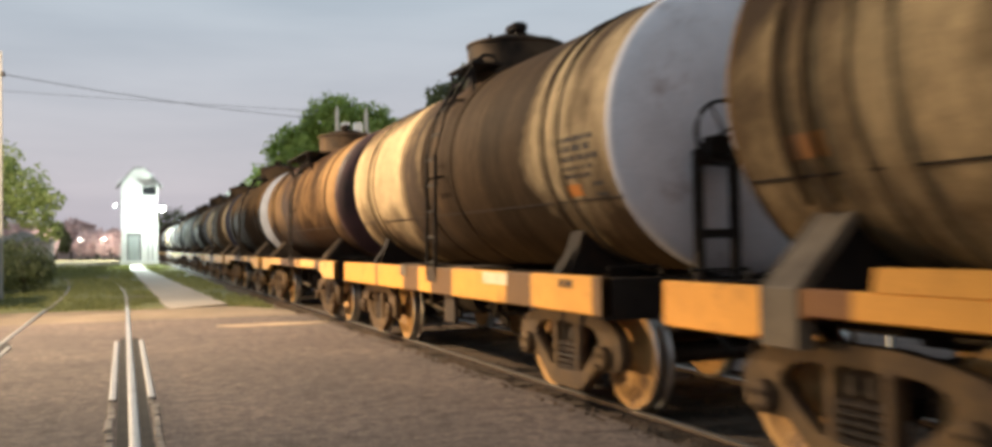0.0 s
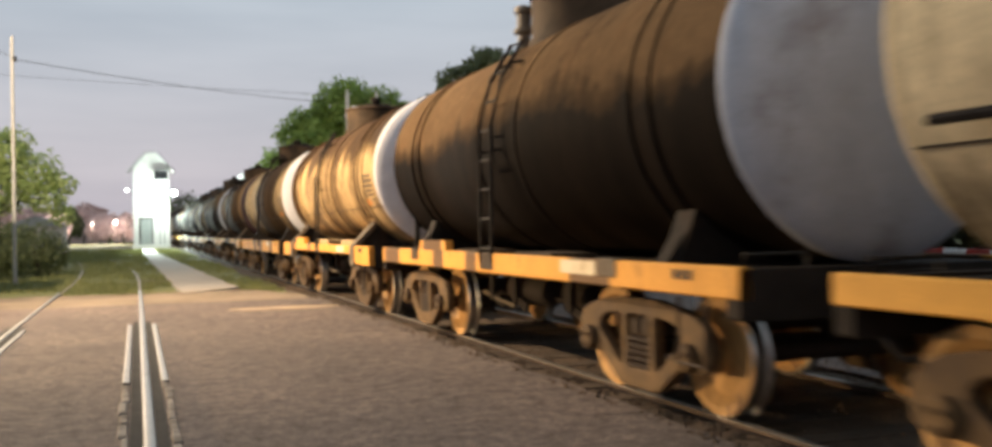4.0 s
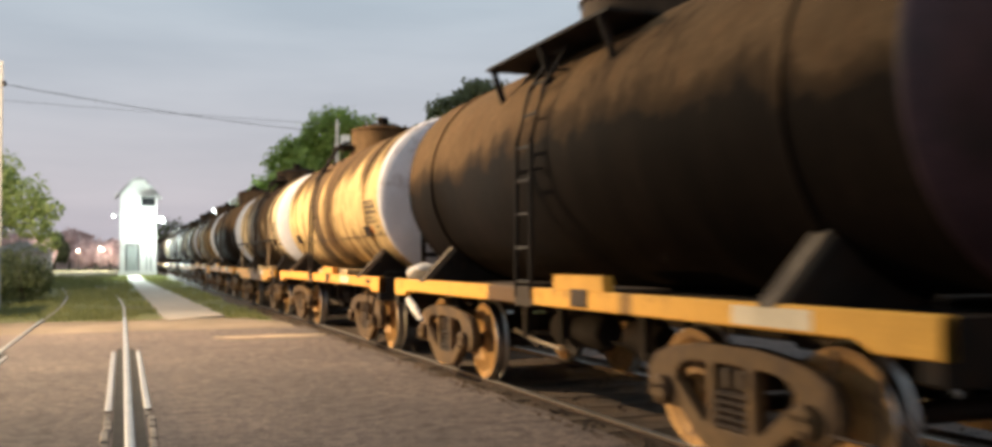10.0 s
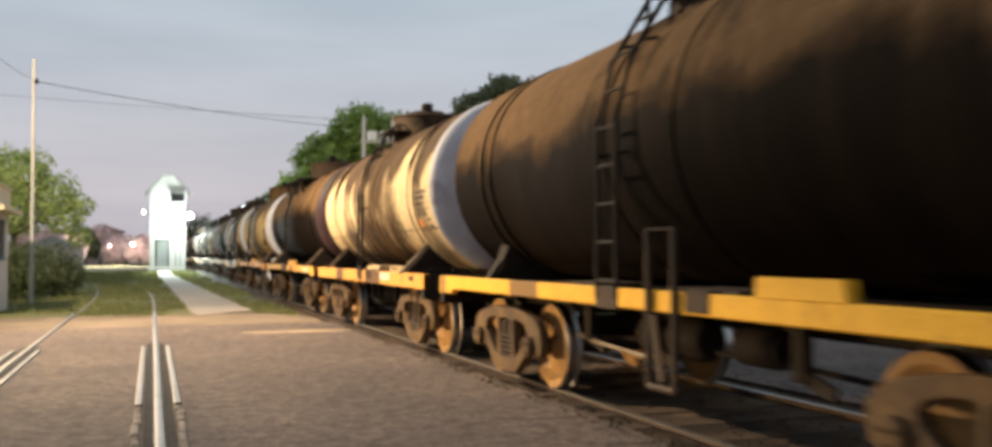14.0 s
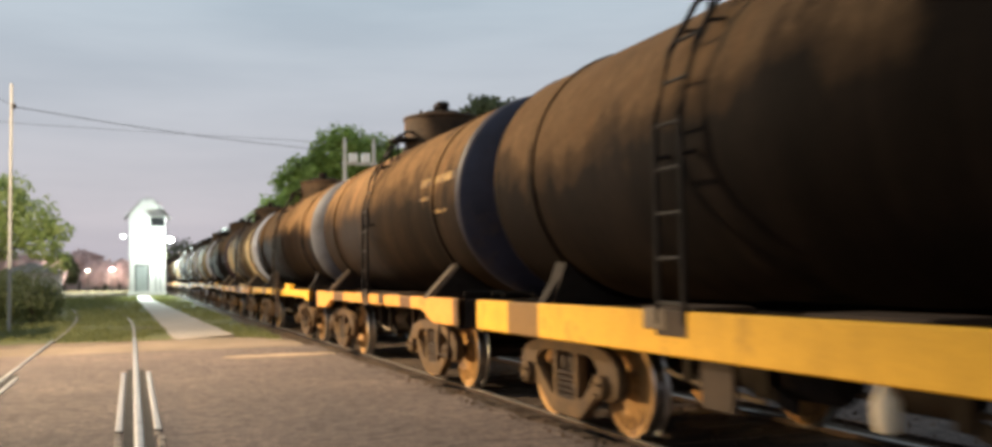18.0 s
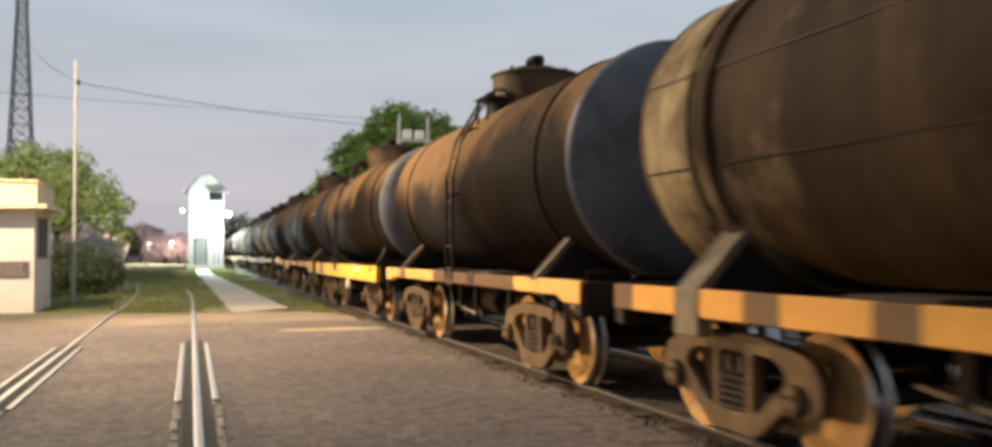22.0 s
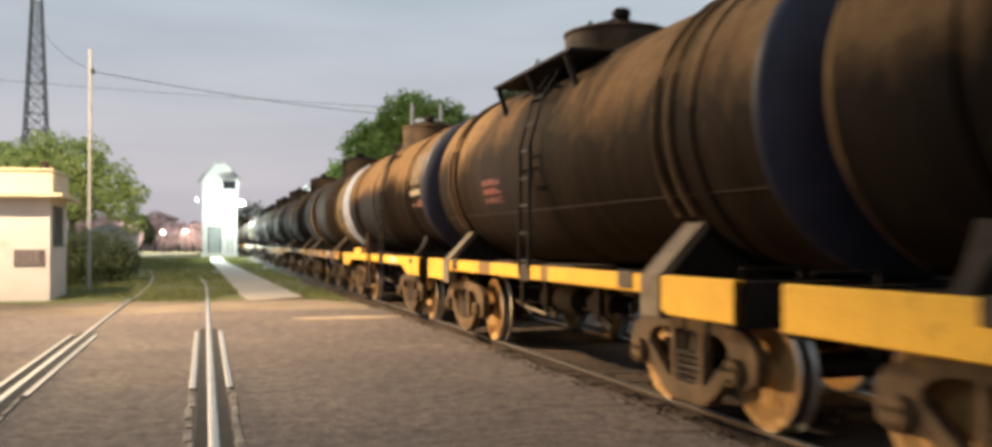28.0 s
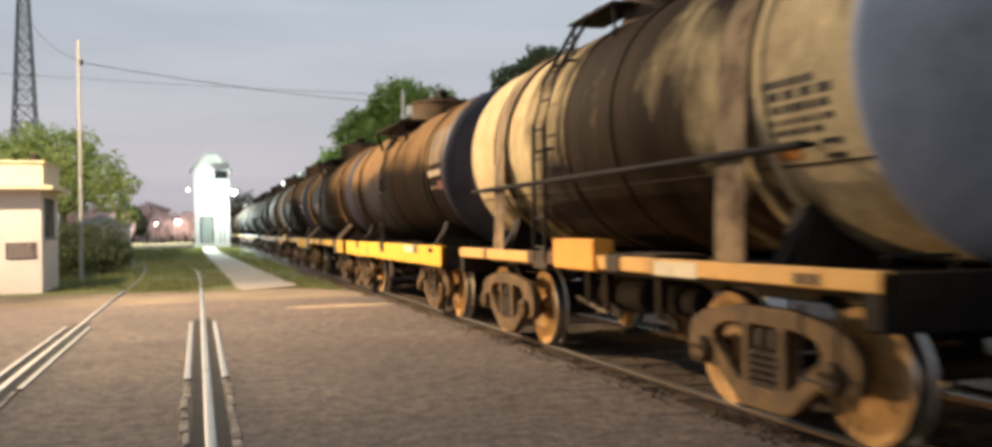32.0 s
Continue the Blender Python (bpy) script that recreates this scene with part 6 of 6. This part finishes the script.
def motor_car(label, place, turn, paint, lens, lens_label):
    """A small saloon, its front towards its own +x."""
    car = thing("car", label, "car", pose(*place, 0, 0, turn))
    ring = lambda y, k: [(-2.0 * k, y, 0.28), (1.95 * k, y, 0.28), (2.02 * k, y, 0.55), (1.95 * k, y, 0.80), (1.75 * k, y, 0.88), (0.95, y, 0.97), (-1.55, y, 1.0), (-1.95 * k, y, 0.96), (-2.05 * k, y, 0.70)]
    part("body", quads(B(), [ring(-0.86, 0.95), ring(-0.80, 1), ring(0.80, 1), ring(0.86, 0.95)]), paint, car)
    cabin = lambda y, k: [(-1.62, y, 0.985), (0.98, y, 0.955), (0.28 * k, y * k, 1.40), (-0.25 * k, y * k, 1.45), (-1.05 * k, y * k, 1.41)]
    part("windows", quads(B(), [cabin(-0.77, 0.93), cabin(0.77, 0.93)]), DARK_GLASS, car, "dark car windows", 20)
    bm = quads(B(), [[(0.30, y, 1.385), (-0.24, y, 1.425), (-1.06, y, 1.385), (-1.06, y, 1.415), (-0.24, y, 1.455), (0.30, y, 1.415)] for y in (-0.70, 0.70)])
    for y in (-0.735, 0.735):
        for a, b in (((0.96, 0.96), (0.29, 1.39)), ((-0.42, 0.98), (-0.42, 1.42)), ((-1.60, 0.98), (-1.05, 1.40))):
            tube(bm, [(a[0], y * 1.04, a[1]), (b[0], y * 0.97, b[1])], 0.03, 6)
    part("roof", bm, paint, car)
    for x in (-1.25, 1.30):
        for s in (-1, 1):
            part("wheel", lathe(B(), [(0.02, s * 0.68), (0.26, s * 0.68), (0.31, s * 0.70), (0.31, s * 0.86), (0.27, s * 0.88), (0.20, s * 0.87), (0.02, s * 0.88)], 20, "y", (x, 0, 0.30)), RUBBER, car)
    for s in (-0.62, 0.62):
        part("headlamp", box(B(), 2.02, 2.045, s - 0.13, s + 0.13, 0.62, 0.78), lens, car, lens_label, 0)
    return car


motor_car("unseen dark grey car added for its lit headlamps", (-10.86, 15.22, 0), -20, CAR_PAINT, HEAD_GLOW, "lit headlamp")
SILVER = plain("silver_car_paint", (0.42, 0.44, 0.47), 0.35, 0.4, 0.08, spec=0.5)
motor_car("silver car waiting beyond the train", (11.4, 7.4, 0), 180, SILVER, DARK_GLASS, "unlit headlamp")

# striped barrier across the road beyond the train
BAR_WHITE = plain("white_barrier_paint", (0.80, 0.80, 0.80), 0.5, var=0.08)
BAR_RED = plain("red_barrier_paint", (0.42, 0.05, 0.04), 0.5, var=0.15)
gate = thing("crossing_barrier", "red and white striped barrier boom across the road", "barrier", pose(7.9, 0, 0))
part("pedestal", box(B(), -0.16, 0.16, 12.0, 12.4, -0.1, 1.05, 0.03), BAR_WHITE, gate)
for k in range(18):
    part("boom_stripe", box(B(), -0.03, 0.03, 12.0 - (k + 1) * 0.30, 12.0 - k * 0.30 - 0.002, 0.99 - k * 0.002, 1.06 - k * 0.002, 0.008), BAR_RED if k % 2 else BAR_WHITE, gate)
for k in range(4):
    part("panel_stripe", box(B(), -0.012, 0.012, 11.3 - (k + 1) * 0.27, 11.3 - k * 0.27 - 0.002, 0.80, 0.985), BAR_RED if k % 2 else BAR_WHITE, gate)
part("boom_rest", tube(B(), [(0.0, 8.45, -0.1), (0.0, 8.45, 0.94)], 0.03, 8), BAR_WHITE, gate)
part("signal_post", tube(B(), [(0.16, 8.55, -0.1), (0.16, 8.55, 3.0)], 0.035, 8), MAST, gate)


# ---- what moves ----
def motions():
    """The train rolls away from the road at about 4.5 m/s; its wheels turn with it."""
    run = [(0, 0.0), (2, 8.99), (5, 22.52), (7, 31.57), (9, 40.68), (11, 49.80), (13, 58.84), (14, 63.34), (17, 76.80), (19, 85.77), (20, 90.27), (22, 99.14), (24, 107.90), (26, 116.61), (29, 129.75), (31, 138.57), (32, 142.99)]
    for car, s in TRAIN:
        walk(car, [(t, pose(TRACK, s + y, 0)) for t, y in run])
    ts, ys = [t for t, _ in run], [y for _, y in run]
    turns, keyed = [], {}
    steps = int(math.ceil(ys[-1] / (RIM * radians(75))))
    for k in range(steps + 1):
        y = ys[-1] * k / steps
        turns.append((float(np.interp(y, ys, ts)), -math.degrees(y / RIM)))
    for n, w in BASE_WHEELS:
        if n not in keyed:
            walk(w, [(t, pose(0, (-0.75, 0.75)[n], RIM, a)) for t, a in turns])
            keyed[n] = w.animation_data
        else:
            # all axles turn alike
            w.rotation_mode = "QUATERNION"
            w.animation_data_create()
            w.animation_data.action = keyed[n].action
            w.animation_data.action_slot = keyed[n].action_slot


motions()
